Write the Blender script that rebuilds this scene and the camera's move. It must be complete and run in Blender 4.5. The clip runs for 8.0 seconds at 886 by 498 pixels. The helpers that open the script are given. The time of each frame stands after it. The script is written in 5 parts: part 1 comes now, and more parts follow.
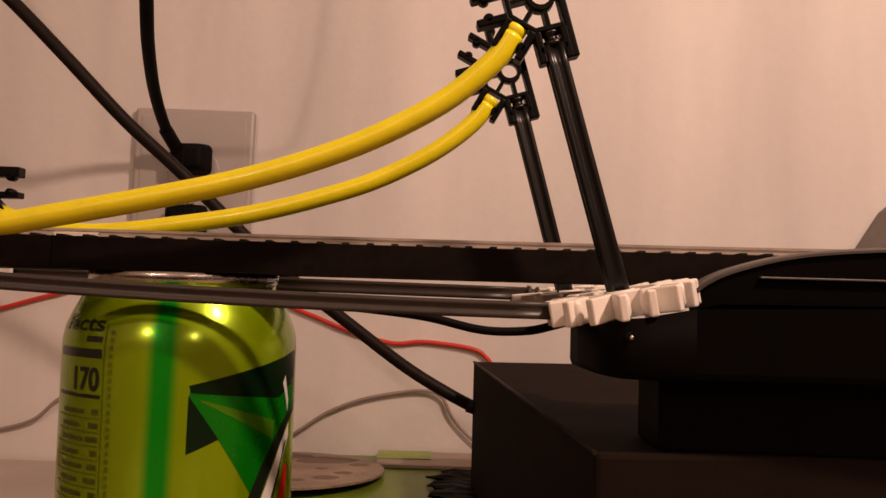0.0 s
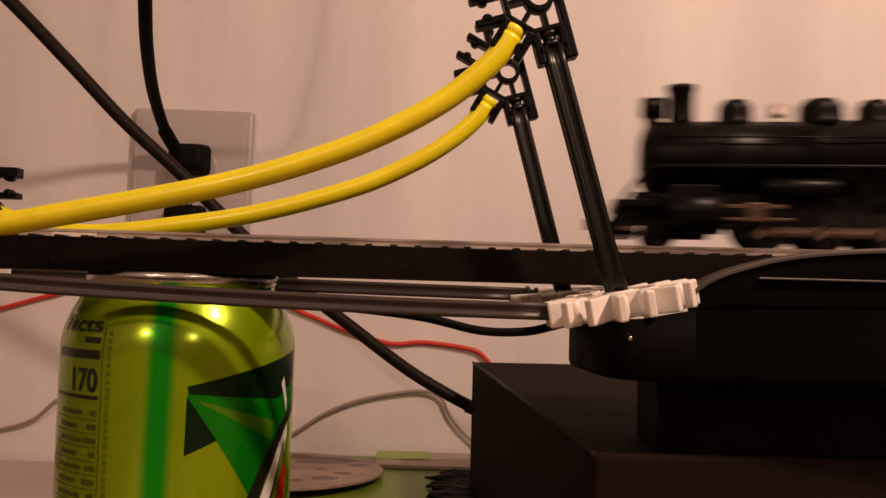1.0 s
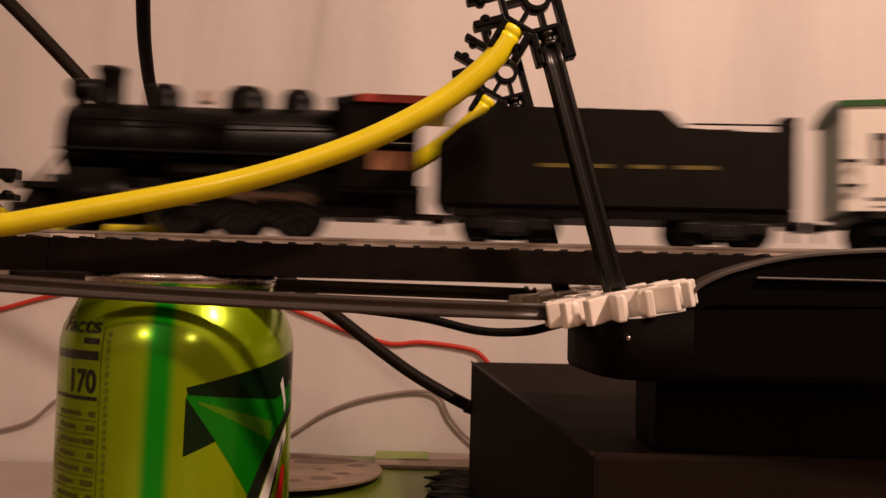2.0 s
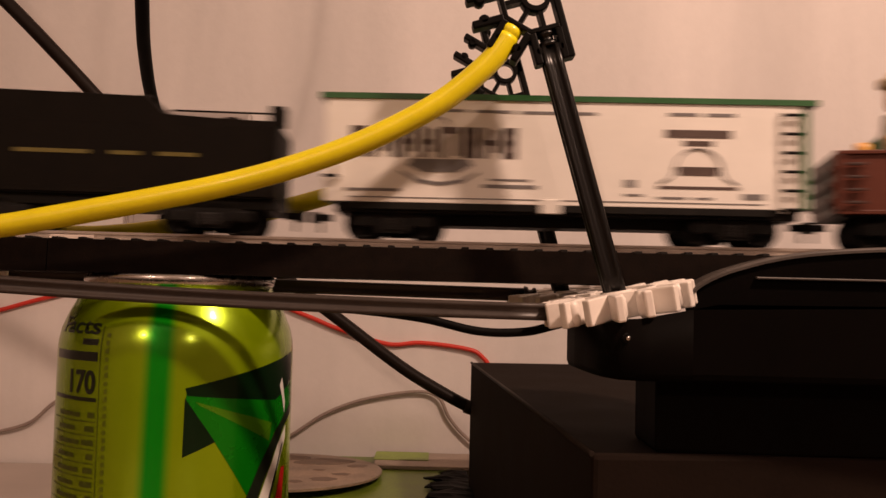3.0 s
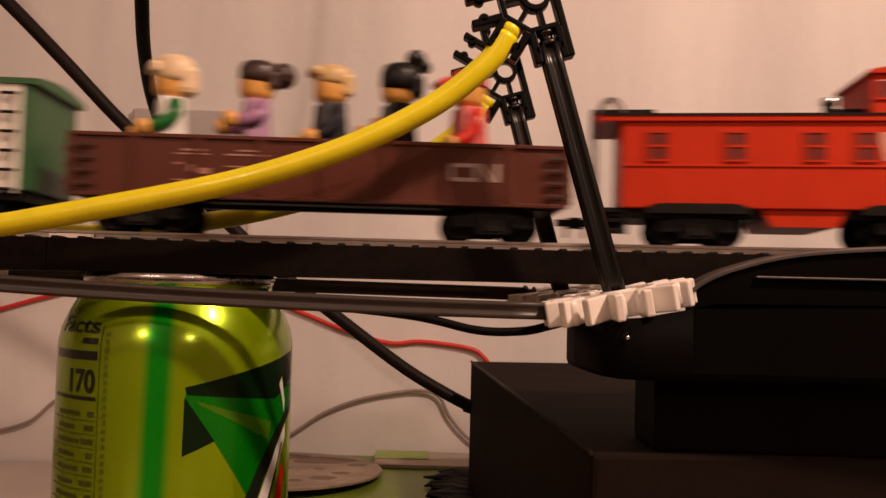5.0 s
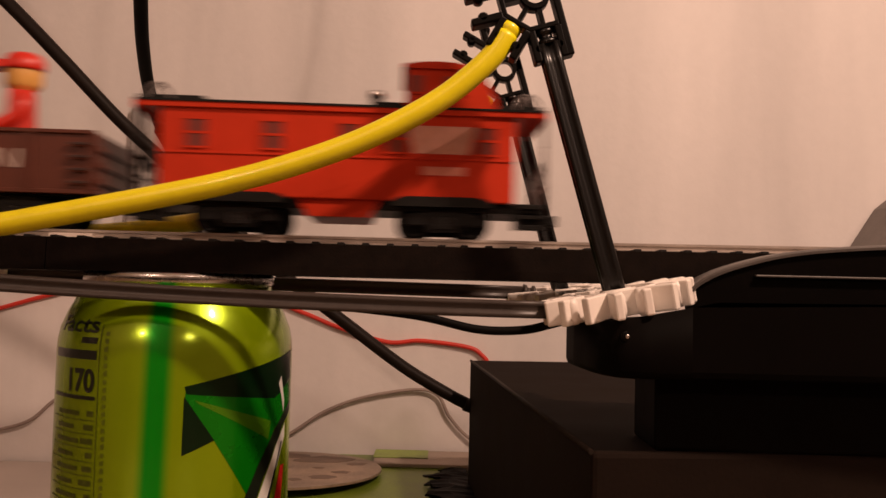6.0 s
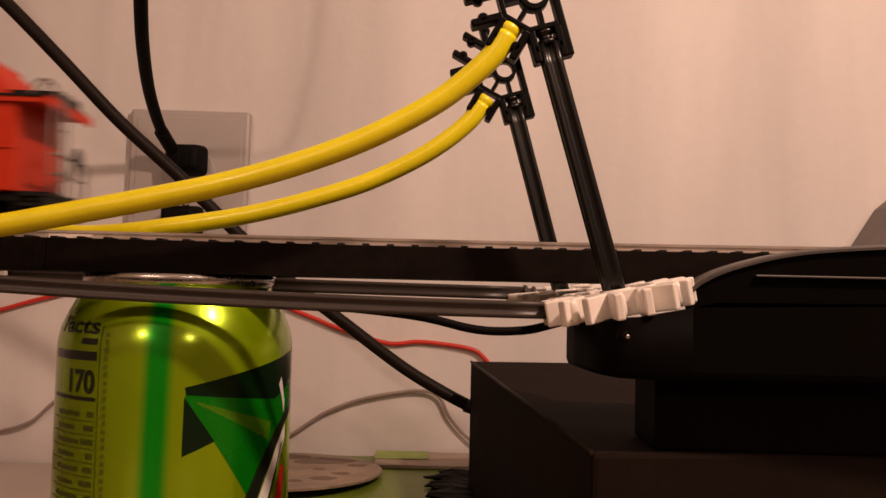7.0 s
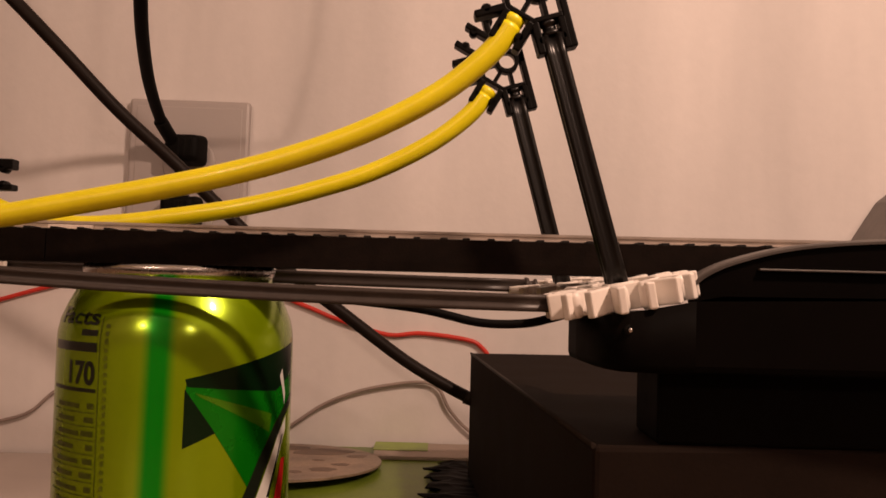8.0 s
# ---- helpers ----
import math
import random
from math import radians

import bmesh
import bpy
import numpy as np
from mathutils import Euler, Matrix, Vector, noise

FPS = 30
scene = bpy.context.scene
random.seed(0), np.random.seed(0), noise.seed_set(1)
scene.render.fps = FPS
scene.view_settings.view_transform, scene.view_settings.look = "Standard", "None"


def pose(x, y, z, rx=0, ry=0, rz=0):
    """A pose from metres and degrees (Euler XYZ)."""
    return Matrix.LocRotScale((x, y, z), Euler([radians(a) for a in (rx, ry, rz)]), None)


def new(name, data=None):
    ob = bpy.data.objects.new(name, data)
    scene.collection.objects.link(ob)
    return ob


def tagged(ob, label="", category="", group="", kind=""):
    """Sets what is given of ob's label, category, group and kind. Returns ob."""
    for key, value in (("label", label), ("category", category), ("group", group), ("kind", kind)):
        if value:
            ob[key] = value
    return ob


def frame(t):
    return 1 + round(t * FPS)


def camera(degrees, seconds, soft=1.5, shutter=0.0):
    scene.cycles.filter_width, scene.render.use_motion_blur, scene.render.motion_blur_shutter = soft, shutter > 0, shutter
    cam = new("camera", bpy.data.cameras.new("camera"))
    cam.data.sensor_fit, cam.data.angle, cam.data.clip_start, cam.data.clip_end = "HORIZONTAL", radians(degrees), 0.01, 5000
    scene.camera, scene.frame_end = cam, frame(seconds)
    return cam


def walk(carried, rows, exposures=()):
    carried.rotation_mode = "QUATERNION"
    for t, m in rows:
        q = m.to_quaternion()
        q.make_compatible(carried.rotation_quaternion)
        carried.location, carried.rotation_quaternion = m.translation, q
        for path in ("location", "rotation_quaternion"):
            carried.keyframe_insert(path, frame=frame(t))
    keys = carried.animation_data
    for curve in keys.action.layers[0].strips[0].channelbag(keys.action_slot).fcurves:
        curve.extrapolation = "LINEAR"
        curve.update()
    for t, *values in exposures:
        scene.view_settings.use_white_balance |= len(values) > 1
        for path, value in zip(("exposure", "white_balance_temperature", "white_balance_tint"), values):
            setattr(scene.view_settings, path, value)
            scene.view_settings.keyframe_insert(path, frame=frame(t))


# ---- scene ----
cam = camera(55.2, 8.0, 1.5, 0.9)
walk(cam, [
    (0.0, pose(-0.00000, 0.00000, 0.11900, 92.801, -1.598, -0.078)),
    (0.5, pose(0.00000, -0.00004, 0.11931, 92.807, -1.586, -0.094)),
    (1.0, pose(0.00013, 0.00018, 0.11915, 92.811, -1.574, -0.137)),
    (1.5, pose(0.00020, -0.00003, 0.11931, 92.780, -1.513, -0.181)),
    (3.0, pose(0.00031, 0.00015, 0.11927, 92.832, -1.383, -0.235)),
    (3.5, pose(0.00048, 0.00050, 0.11923, 92.670, -1.385, -0.219)),
    (4.0, pose(0.00024, 0.00020, 0.11957, 92.747, -1.411, -0.270)),
    (4.5, pose(0.00051, 0.00022, 0.11942, 92.766, -1.382, -0.210)),
    (6.0, pose(0.00035, 0.00034, 0.11937, 92.684, -1.334, -0.278)),
    (6.5, pose(0.00028, 0.00035, 0.11935, 92.771, -1.235, -0.299)),
    (7.0, pose(0.00046, 0.00041, 0.11910, 92.783, -1.252, -0.245)),
    (7.5, pose(-0.00014, -0.00001, 0.11968, 92.771, -1.438, -0.295)),
    (8.0, pose(-0.00039, 0.00148, 0.11951, 92.171, -1.482, -0.337)),
])

# ---- light: a warm lamp above to the right, and two room bulbs far behind the camera ----
world = bpy.data.worlds.new("room_air")
scene.world = world
world.use_nodes = True
world.node_tree.nodes["Background"].inputs[0].default_value = (1.0, 0.72, 0.52, 1)
world.node_tree.nodes["Background"].inputs[1].default_value = 0.012


def bulb(x, y, z, watts, size, colour):
    data = bpy.data.lights.new("bulb", "POINT")
    data.energy, data.shadow_soft_size, data.color = watts, size, colour
    ob = new("bulb", data)
    ob.location = (x, y, z)
    return ob


bulb(0.26, 0.025, 0.48, 9.7, 0.018, (1.0, 0.655, 0.49))
bulb(-0.76, -1.66, 1.05, 24.0, 0.05, (1.0, 0.655, 0.49))
bulb(0.86, -1.55, 0.95, 11.0, 0.05, (1.0, 0.655, 0.49))
scene.view_settings.exposure = 0.0


# ---- materials ----
def mat(name, base, rough=0.5, metal=0.0, vary=0.15, scale=60.0, bump=0.1, fine=600.0, coat=0.0, random=0.0, spec=0.5):
    """A surface with variation at two scales and fine relief."""
    m = bpy.data.materials.new(name)
    m.use_nodes = True
    nt = m.node_tree
    n, l = nt.nodes, nt.links
    bsdf = n["Principled BSDF"]
    bsdf.inputs["Metallic"].default_value = metal
    bsdf.inputs["Coat Weight"].default_value = coat
    bsdf.inputs["Specular IOR Level"].default_value = spec
    bsdf.inputs["Coat Roughness"].default_value = 0.08
    tc = n.new("ShaderNodeTexCoord")
    big = n.new("ShaderNodeTexNoise")
    big.inputs["Scale"].default_value, big.inputs["Detail"].default_value = scale, 6
    small = n.new("ShaderNodeTexNoise")
    small.inputs["Scale"].default_value, small.inputs["Detail"].default_value = fine, 3
    l.new(tc.outputs["Object"], big.inputs["Vector"])
    l.new(tc.outputs["Object"], small.inputs["Vector"])
    mix = n.new("ShaderNodeMath")
    mix.operation = "MULTIPLY_ADD"
    mix.inputs[1].default_value = 0.35
    l.new(small.outputs["Fac"], mix.inputs[0])
    l.new(big.outputs["Fac"], mix.inputs[2])
    ramp = n.new("ShaderNodeMapRange")
    ramp.inputs["From Min"].default_value, ramp.inputs["From Max"].default_value = 0.4, 0.95
    ramp.inputs["To Min"].default_value, ramp.inputs["To Max"].default_value = 1 - vary, 1 + vary
    l.new(mix.outputs[0], ramp.inputs["Value"])
    value = ramp.outputs[0]
    if random:
        info = n.new("ShaderNodeObjectInfo")
        rr = n.new("ShaderNodeMapRange")
        rr.inputs["To Min"].default_value, rr.inputs["To Max"].default_value = 1 - random, 1 + random
        l.new(info.outputs["Random"], rr.inputs["Value"])
        mul = n.new("ShaderNodeMath")
        mul.operation = "MULTIPLY"
        l.new(value, mul.inputs[0])
        l.new(rr.outputs[0], mul.inputs[1])
        value = mul.outputs[0]
    col = n.new("ShaderNodeVectorMath")
    col.operation = "SCALE"
    col.inputs[0].default_value = base
    l.new(value, col.inputs["Scale"])
    l.new(col.outputs[0], bsdf.inputs["Base Color"])
    rg = n.new("ShaderNodeMapRange")
    rg.inputs["To Min"].default_value, rg.inputs["To Max"].default_value = max(0.03, rough - 0.1), min(1, rough + 0.12)
    l.new(big.outputs["Fac"], rg.inputs["Value"])
    l.new(rg.outputs[0], bsdf.inputs["Roughness"])
    if bump:
        b = n.new("ShaderNodeBump")
        b.inputs["Strength"].default_value, b.inputs["Distance"].default_value = bump, 0.0006
        l.new(small.outputs["Fac"], b.inputs["Height"])
        l.new(b.outputs[0], bsdf.inputs["Normal"])
    return m


WALL = mat("painted_plaster", (0.74, 0.70, 0.68), 0.6, vary=0.05, scale=4, bump=0.25, fine=160)
# faint upright bands of lighter and darker tone on the wall
wt = WALL.node_tree
streak = wt.nodes.new("ShaderNodeTexNoise")
streak.inputs["Scale"].default_value, streak.inputs["Detail"].default_value = 9.0, 4
squash = wt.nodes.new("ShaderNodeVectorMath")
squash.operation = "MULTIPLY"
squash.inputs[1].default_value = (1.6, 1.0, 0.22)
wt.links.new(wt.nodes["Texture Coordinate"].outputs["Object"], squash.inputs[0])
wt.links.new(squash.outputs[0], streak.inputs["Vector"])
tone = wt.nodes.new("ShaderNodeMapRange")
tone.inputs["From Min"].default_value, tone.inputs["From Max"].default_value = 0.3, 0.7
tone.inputs["To Min"].default_value, tone.inputs["To Max"].default_value = 0.86, 1.08
wt.links.new(streak.outputs["Fac"], tone.inputs["Value"])
shade = wt.nodes.new("ShaderNodeVectorMath")
shade.operation = "SCALE"
wall_bsdf = wt.nodes["Principled BSDF"]
wt.links.new(wall_bsdf.inputs["Base Color"].links[0].from_socket, shade.inputs[0])
wt.links.new(tone.outputs[0], shade.inputs["Scale"])
wt.links.new(shade.outputs[0], wall_bsdf.inputs["Base Color"])
# for the unseen walls, kept dark to hold down bounced light
WALL2 = mat("dark_unseen_wall", (0.30, 0.24, 0.20), 0.7, vary=0.06, scale=4)
CEIL = mat("ceiling_paint", (0.75, 0.72, 0.7), 0.8, vary=0.04, scale=3)
CARPET = mat("carpet", (0.22, 0.17, 0.13), 0.95, vary=0.2, scale=20)
DESK = mat("desk_wood", (0.20, 0.13, 0.08), 0.45, vary=0.25, scale=25)
IVORY = mat("plate_plastic", (0.43, 0.39, 0.375), 0.35, vary=0.04, scale=40, bump=0.03)
CORD = mat("cord_rubber", (0.0035, 0.003, 0.0026), 0.6, vary=0.2, scale=80, spec=0.1)
CORD2 = mat("cord_rubber_worn", (0.012, 0.0075, 0.0055), 0.5, vary=0.25, scale=80, spec=0.14)
RED_WIRE = mat("red_wire", (0.62, 0.035, 0.02), 0.4, vary=0.08)
GREY_WIRE = mat("grey_wire", (0.17, 0.14, 0.13), 0.5, vary=0.1)
PALE_WIRE = mat("pale_grey_wire", (0.30, 0.24, 0.21), 0.6, vary=0.1)
YELLOW = mat("yellow_plastic", (0.86, 0.75, 0.007), 0.34, vary=0.07, scale=120, bump=0.05, coat=0.15)
BLACK_TOY = mat("black_toy_plastic", (0.0022, 0.0017, 0.0014), 0.4, vary=0.2, scale=150, bump=0.03, spec=0.12)
BLACK_ROD = mat("black_rod_plastic", (0.003, 0.0023, 0.002), 0.32, vary=0.2, scale=15, bump=0.0, spec=0.4)
GREY_ROD = mat("dark_grey_toy_plastic", (0.046, 0.036, 0.031), 0.38, vary=0.15, scale=150, bump=0.05, spec=0.3)
WHITE_TOY = mat("white_toy_plastic", (0.80, 0.74, 0.68), 0.4, vary=0.05, scale=150, bump=0.04)
HOUSING = mat("black_housing", (0.0026, 0.0018, 0.0014), 0.6, vary=0.2, scale=60, bump=0.05, spec=0.03)
BOX = mat("black_vinyl_box", (0.013, 0.0085, 0.0064), 0.8, vary=0.2, scale=50, bump=0.15, fine=900, spec=0.04)
BOXEDGE = mat("brownish_box_edge", (0.019, 0.013, 0.010), 0.6, vary=0.5, scale=40, spec=0.1)
# highlight on the housing's black rim and ledge, put into a grey base colour
EDGE = mat("grey_edge_highlight", (0.06, 0.05, 0.044), 0.4, vary=0.25, scale=120)
ROADBED = mat("roadbed_plastic", (0.0085, 0.0055, 0.0042), 0.75, vary=0.35, scale=260, bump=0.12, fine=1500, spec=0.05)
TIE = mat("tie_plastic", (0.012, 0.010, 0.009), 0.6, vary=0.25, scale=300, spec=0.15)
RAIL = mat("nickel_rail", (0.48, 0.41, 0.36), 0.42, metal=0.6, vary=0.15, scale=200)
ALU = mat("aluminium", (0.72, 0.70, 0.68), 0.25, metal=1.0, vary=0.06, scale=300)
GREEN = mat("green_print", (0.004, 0.26, 0.004), 0.26, metal=0.5, vary=0.08, scale=60, bump=0.02, coat=0.2)
GREEN2 = mat("olive_green_print", (0.09, 0.30, 0.004), 0.26, metal=0.5, vary=0.08, scale=60, bump=0.02, coat=0.5)
DARKGREEN = mat("dark_green_print", (0.0015, 0.020, 0.003), 0.3, metal=0.5, vary=0.1, scale=60, bump=0.02, coat=0.1)
BLACKPRINT = mat("black_print", (0.010, 0.014, 0.008), 0.3, vary=0.1, coat=0.4)
WHITEPRINT = mat("white_print", (0.72, 0.72, 0.68), 0.3, vary=0.05, coat=0.4)
REDPRINT = mat("red_print", (0.6, 0.02, 0.02), 0.3, vary=0.05, coat=0.4)
LOCO = mat("black_engine_paint", (0.0026, 0.0019, 0.0016), 0.36, vary=0.25, scale=150, spec=0.1)
TENDERP = mat("weathered_black_paint", (0.007, 0.0052, 0.004), 0.6, vary=0.25, scale=150, spec=0.08)
CABRED = mat("red_cab_roof", (0.33, 0.030, 0.017), 0.4, vary=0.12, scale=150)
BROWNP = mat("brown_cab_panel", (0.27, 0.115, 0.05), 0.5, vary=0.15, scale=150)
GOLD = mat("dull_gold_stripe", (0.12, 0.095, 0.012), 0.4, vary=0.15, scale=300)
STEEL = mat("rod_steel", (0.11, 0.07, 0.05), 0.42, metal=0.8, vary=0.2, scale=300)
CARWHITE = mat("white_car_paint", (0.80, 0.77, 0.72), 0.45, vary=0.05, scale=90, bump=0.05)
CARGREEN = mat("green_car_paint", (0.016, 0.095, 0.022), 0.4, vary=0.12, scale=120)
UNDER = mat("black_underframe", (0.009, 0.008, 0.007), 0.5, vary=0.2, scale=200, spec=0.15)
TRUCKM = mat("truck_plastic", (0.007, 0.006, 0.0055), 0.45, vary=0.2, scale=200, spec=0.2)
SPRING = mat("spring_plastic", (0.022, 0.019, 0.018), 0.4, vary=0.2, scale=200)
INKGREY = mat("grey_lettering", (0.16, 0.15, 0.15), 0.5, vary=0.15, scale=300)
BROWN = mat("oxide_brown_paint", (0.098, 0.025, 0.0135), 0.45, vary=0.12, scale=120, spec=0.3)
CABOOSE = mat("caboose_red_paint", (0.50, 0.036, 0.013), 0.42, vary=0.07, scale=120, spec=0.06)
WINDOWD = mat("dark_window", (0.16, 0.020, 0.012), 0.3, vary=0.1)
PINKISH = mat("pale_lettering", (0.58, 0.27, 0.20), 0.5, vary=0.15, scale=300)
BROWNINK = mat("brown_lettering", (0.075, 0.048, 0.04), 0.5, vary=0.25, scale=300)
FADED = mat("faded_lettering", (0.42, 0.21, 0.16), 0.5, vary=0.25, scale=400)
SKIN = mat("yellow_toy_skin", (0.72, 0.37, 0.09), 0.35, vary=0.05)
TAN = mat("tan_toy_hair", (0.76, 0.58, 0.36), 0.4, vary=0.12, scale=300)
BLONDE = mat("sandy_toy_hair", (0.60, 0.42, 0.19), 0.4, vary=0.12, scale=300)
DARKHAIR = mat("dark_brown_toy_hair", (0.035, 0.016, 0.012), 0.35, vary=0.2)
BLACKHAIR = mat("black_toy_hair", (0.006, 0.005, 0.005), 0.35, vary=0.2, spec=0.25)
T_WHITE = mat("white_toy_torso", (0.72, 0.70, 0.64), 0.4, vary=0.05)
T_GREEN = mat("green_toy_arm", (0.005, 0.13, 0.015), 0.35, vary=0.08)
T_LILAC = mat("lilac_toy_torso", (0.34, 0.17, 0.31), 0.4, vary=0.08)
T_NAVY = mat("navy_toy_torso", (0.010, 0.011, 0.017), 0.45, vary=0.1, spec=0.2)
T_RED = mat("red_toy_torso", (0.60, 0.024, 0.010), 0.35, vary=0.06)
PAPER = mat("pale_paper", (0.36, 0.29, 0.24), 0.6, vary=0.2, scale=30)
LIMEPAPER = mat("lime_glossy_paper", (0.13, 0.19, 0.016), 0.35, vary=0.55, scale=22)
DISC = mat("scratched_disc", (0.30, 0.22, 0.16), 0.4, metal=0.2, vary=0.6, scale=38)
DISCINK = mat("brown_disc_print", (0.15, 0.10, 0.07), 0.5, vary=0.4, scale=60)
FOIL = mat("black_film", (0.0022, 0.0016, 0.0014), 0.5, vary=0.2, spec=0.03)
# grey of the block that stands for a wall shadow
SHADOWGREY = mat("wall_shadow_grey", (0.20, 0.18, 0.17), 0.9, vary=0.15, scale=60)


# ---- mesh helpers: all lengths in millimetres ----
def cube(bm, x0, x1, y0, y1, z0, z1, bevel=0.0):
    vs = [bm.verts.new((x, y, z)) for z in (z0, z1) for y in (y0, y1) for x in (x0, x1)]
    fs = [bm.faces.new([vs[i] for i in q]) for q in ((0, 2, 3, 1), (4, 5, 7, 6), (0, 1, 5, 4), (2, 6, 7, 3), (0, 4, 6, 2), (1, 3, 7, 5))]
    if bevel:
        edges = list({e for f in fs for e in f.edges})
        bmesh.ops.bevel(bm, geom=edges, offset=bevel, segments=2, affect="EDGES", profile=0.5)
    return bm


def prism(bm, outline, y0, y1):
    """An outline in x and z, drawn anticlockwise seen from -y, given thickness in y."""
    a = [bm.verts.new((x, y0, z)) for x, z in outline]
    b = [bm.verts.new((x, y1, z)) for x, z in outline]
    bm.faces.new(a)
    bm.faces.new(b[::-1])
    for i in range(len(a)):
        j = (i + 1) % len(a)
        bm.faces.new((a[i], b[i], b[j], a[j]))
    return bm


def sweep(bm, pts, section, caps=True, smooth=True):
    """A closed section (list of u, v) carried along a polyline."""
    pts = [Vector(p) for p in pts]
    rings = []
    up = Vector((0, 0, 1))
    first = (pts[1] - pts[0]).normalized()
    if abs(first.z) > 0.95:
        up = Vector((0, 1, 0))
    for i, p in enumerate(pts):
        d = (pts[min(i + 1, len(pts) - 1)] - pts[max(i - 1, 0)]).normalized()
        u = d.cross(up).normalized()
        v = u.cross(d).normalized()
        up = v
        rings.append([bm.verts.new(p + u * a + v * b) for a, b in section])
    for r, s in zip(rings, rings[1:]):
        for i in range(len(section)):
            j = (i + 1) % len(section)
            f = bm.faces.new((r[i], r[j], s[j], s[i]))
            f.smooth = smooth
    if caps:
        bm.faces.new(rings[0][::-1])
        bm.faces.new(rings[-1])
    return bm


def ring(r, n=16):
    return [(r * math.cos(2 * math.pi * i / n), r * math.sin(2 * math.pi * i / n)) for i in range(n)]


def rod(bm, a, b, r, n=16):
    return sweep(bm, [a, b], ring(r, n))


def curve(pts, steps=8):
    """A smooth line through the given points."""
    p = [Vector(q) for q in pts]
    p = [2 * p[0] - p[1]] + p + [2 * p[-1] - p[-2]]
    out = []
    for i in range(1, len(p) - 2):
        for k in range(steps):
            t = k / steps
            out.append(0.5 * (2 * p[i] + (p[i + 1] - p[i - 1]) * t + (2 * p[i - 1] - 5 * p[i] + 4 * p[i + 1] - p[i + 2]) * t * t
                              + (3 * p[i] - p[i - 1] - 3 * p[i + 1] + p[i + 2]) * t ** 3))
    out.append(p[-2])
    return out


def lathe(bm, profile, n=32, axis="z", centre=(0, 0, 0), smooth=True):
    """A profile of (radius, height) turned about an axis."""
    c = Vector(centre)
    rings = []
    for r, h in profile:
        row = []
        for i in range(n):
            a = 2 * math.pi * i / n
            u, v = r * math.cos(a), r * math.sin(a)
            q = (u, v, h) if axis == "z" else (h, u, v) if axis == "x" else (v, h, u)
            row.append(bm.verts.new(c + Vector(q)))
        rings.append(row)
    for a, b in zip(rings, rings[1:]):
        for i in range(n):
            f = bm.faces.new((a[i], a[(i + 1) % n], b[(i + 1) % n], b[i]))
            f.smooth = smooth
    bm.faces.new(rings[0][::-1])
    bm.faces.new(rings[-1])
    return bm


def part(name, bm, material, parent=None, label="", m=None):
    """Links a bmesh, in millimetres, as one mesh object under a thing or a part."""
    bm.normal_update()
    bmesh.ops.recalc_face_normals(bm, faces=bm.faces)
    bmesh.ops.scale(bm, vec=(0.001, 0.001, 0.001), verts=bm.verts)
    me = bpy.data.meshes.new(name)
    bm.to_mesh(me)
    bm.free()
    for one in (material if isinstance(material, (list, tuple)) else [material]):
        me.materials.append(one)
    ob = new(name, me)
    if m is not None:
        ob.matrix_basis = m
    if parent:
        ob.parent = parent
    if label:
        ob["label"] = label
    return ob


def thing(name, label, category, m=None, group="", kind=""):
    ob = new(name)
    ob.empty_display_size = 0.01
    if m is not None:
        ob.matrix_basis = m
    return tagged(ob, label, category, group, kind)


def mm(x, y, z, rx=0, ry=0, rz=0):
    return pose(x / 1000, y / 1000, z / 1000, rx, ry, rz)


NB = bmesh.new

# ---- the room ----
part_tags = dict(kind="structure")
tagged(part("wall_back", cube(NB(), -1600, 1900, 560, 660, -750, 1700), WALL), "plain off-white painted plaster wall", "wall", **part_tags)
# three added walls out of view; their dark colour limits the fill
tagged(part("wall_left", cube(NB(), -1700, -1600, -2300, 660, -750, 1700), WALL2), "unseen side wall, taupe to cut bounced light", "wall", **part_tags)
tagged(part("wall_right", cube(NB(), 1900, 2000, -2300, 660, -750, 1700), WALL2), "unseen side wall, taupe to cut bounced light", "wall", **part_tags)
tagged(part("wall_front", cube(NB(), -1700, 2000, -2400, -2300, -750, 1700), WALL2), "unseen wall behind the camera, taupe to cut bounced light", "wall", **part_tags)
tagged(part("ceiling", cube(NB(), -1700, 2000, -2400, 660, 1700, 1800), CEIL), "plain white ceiling", "ceiling", **part_tags)
tagged(part("floor", cube(NB(), -1700, 2000, -2400, 660, -850, -750), CARPET), "dark carpeted floor", "floor", **part_tags)

desk = thing("desk", "dark wooden desk cluttered with papers and discs", "desk", mm(0, 0, -750))
part("desktop", cube(NB(), -1100, 1100, -250, 556, 720, 750, 3), DESK, desk)
for x in (-1040, 1040):
    for y in (-200, 500):
        part("leg", cube(NB(), x - 25, x + 25, y - 25, y + 25, 0, 720, 2), DESK, desk)


# ---- wall outlet with plugs and cords ----
def outlet():
    o = thing("wall_outlet", "greyish plastic duplex outlet plate on the wall", "outlet", mm(-166.5, 560, 172, 0, 0.6, 0))
    part("cover_plate", cube(NB(), -39.5, 39.5, -6, 0, -62, 62, 2.2), IVORY, o)
    part("plate_face", cube(NB(), -34.5, 34.5, -6.5, -5, -57, 57, 0.4), IVORY, o)
    for z in (19.5, -19.5):
        bm = lathe(NB(), [(17.3, 0), (17.3, -1.6), (16.6, -2.2)], 28, "y", (1.5, -5.8, z))
        part("socket", bm, IVORY, o)
    part("screw", lathe(NB(), [(3, 0), (2.6, -1), (1, -1.3)], 16, "y", (0, -6, 0)), ALU, o)


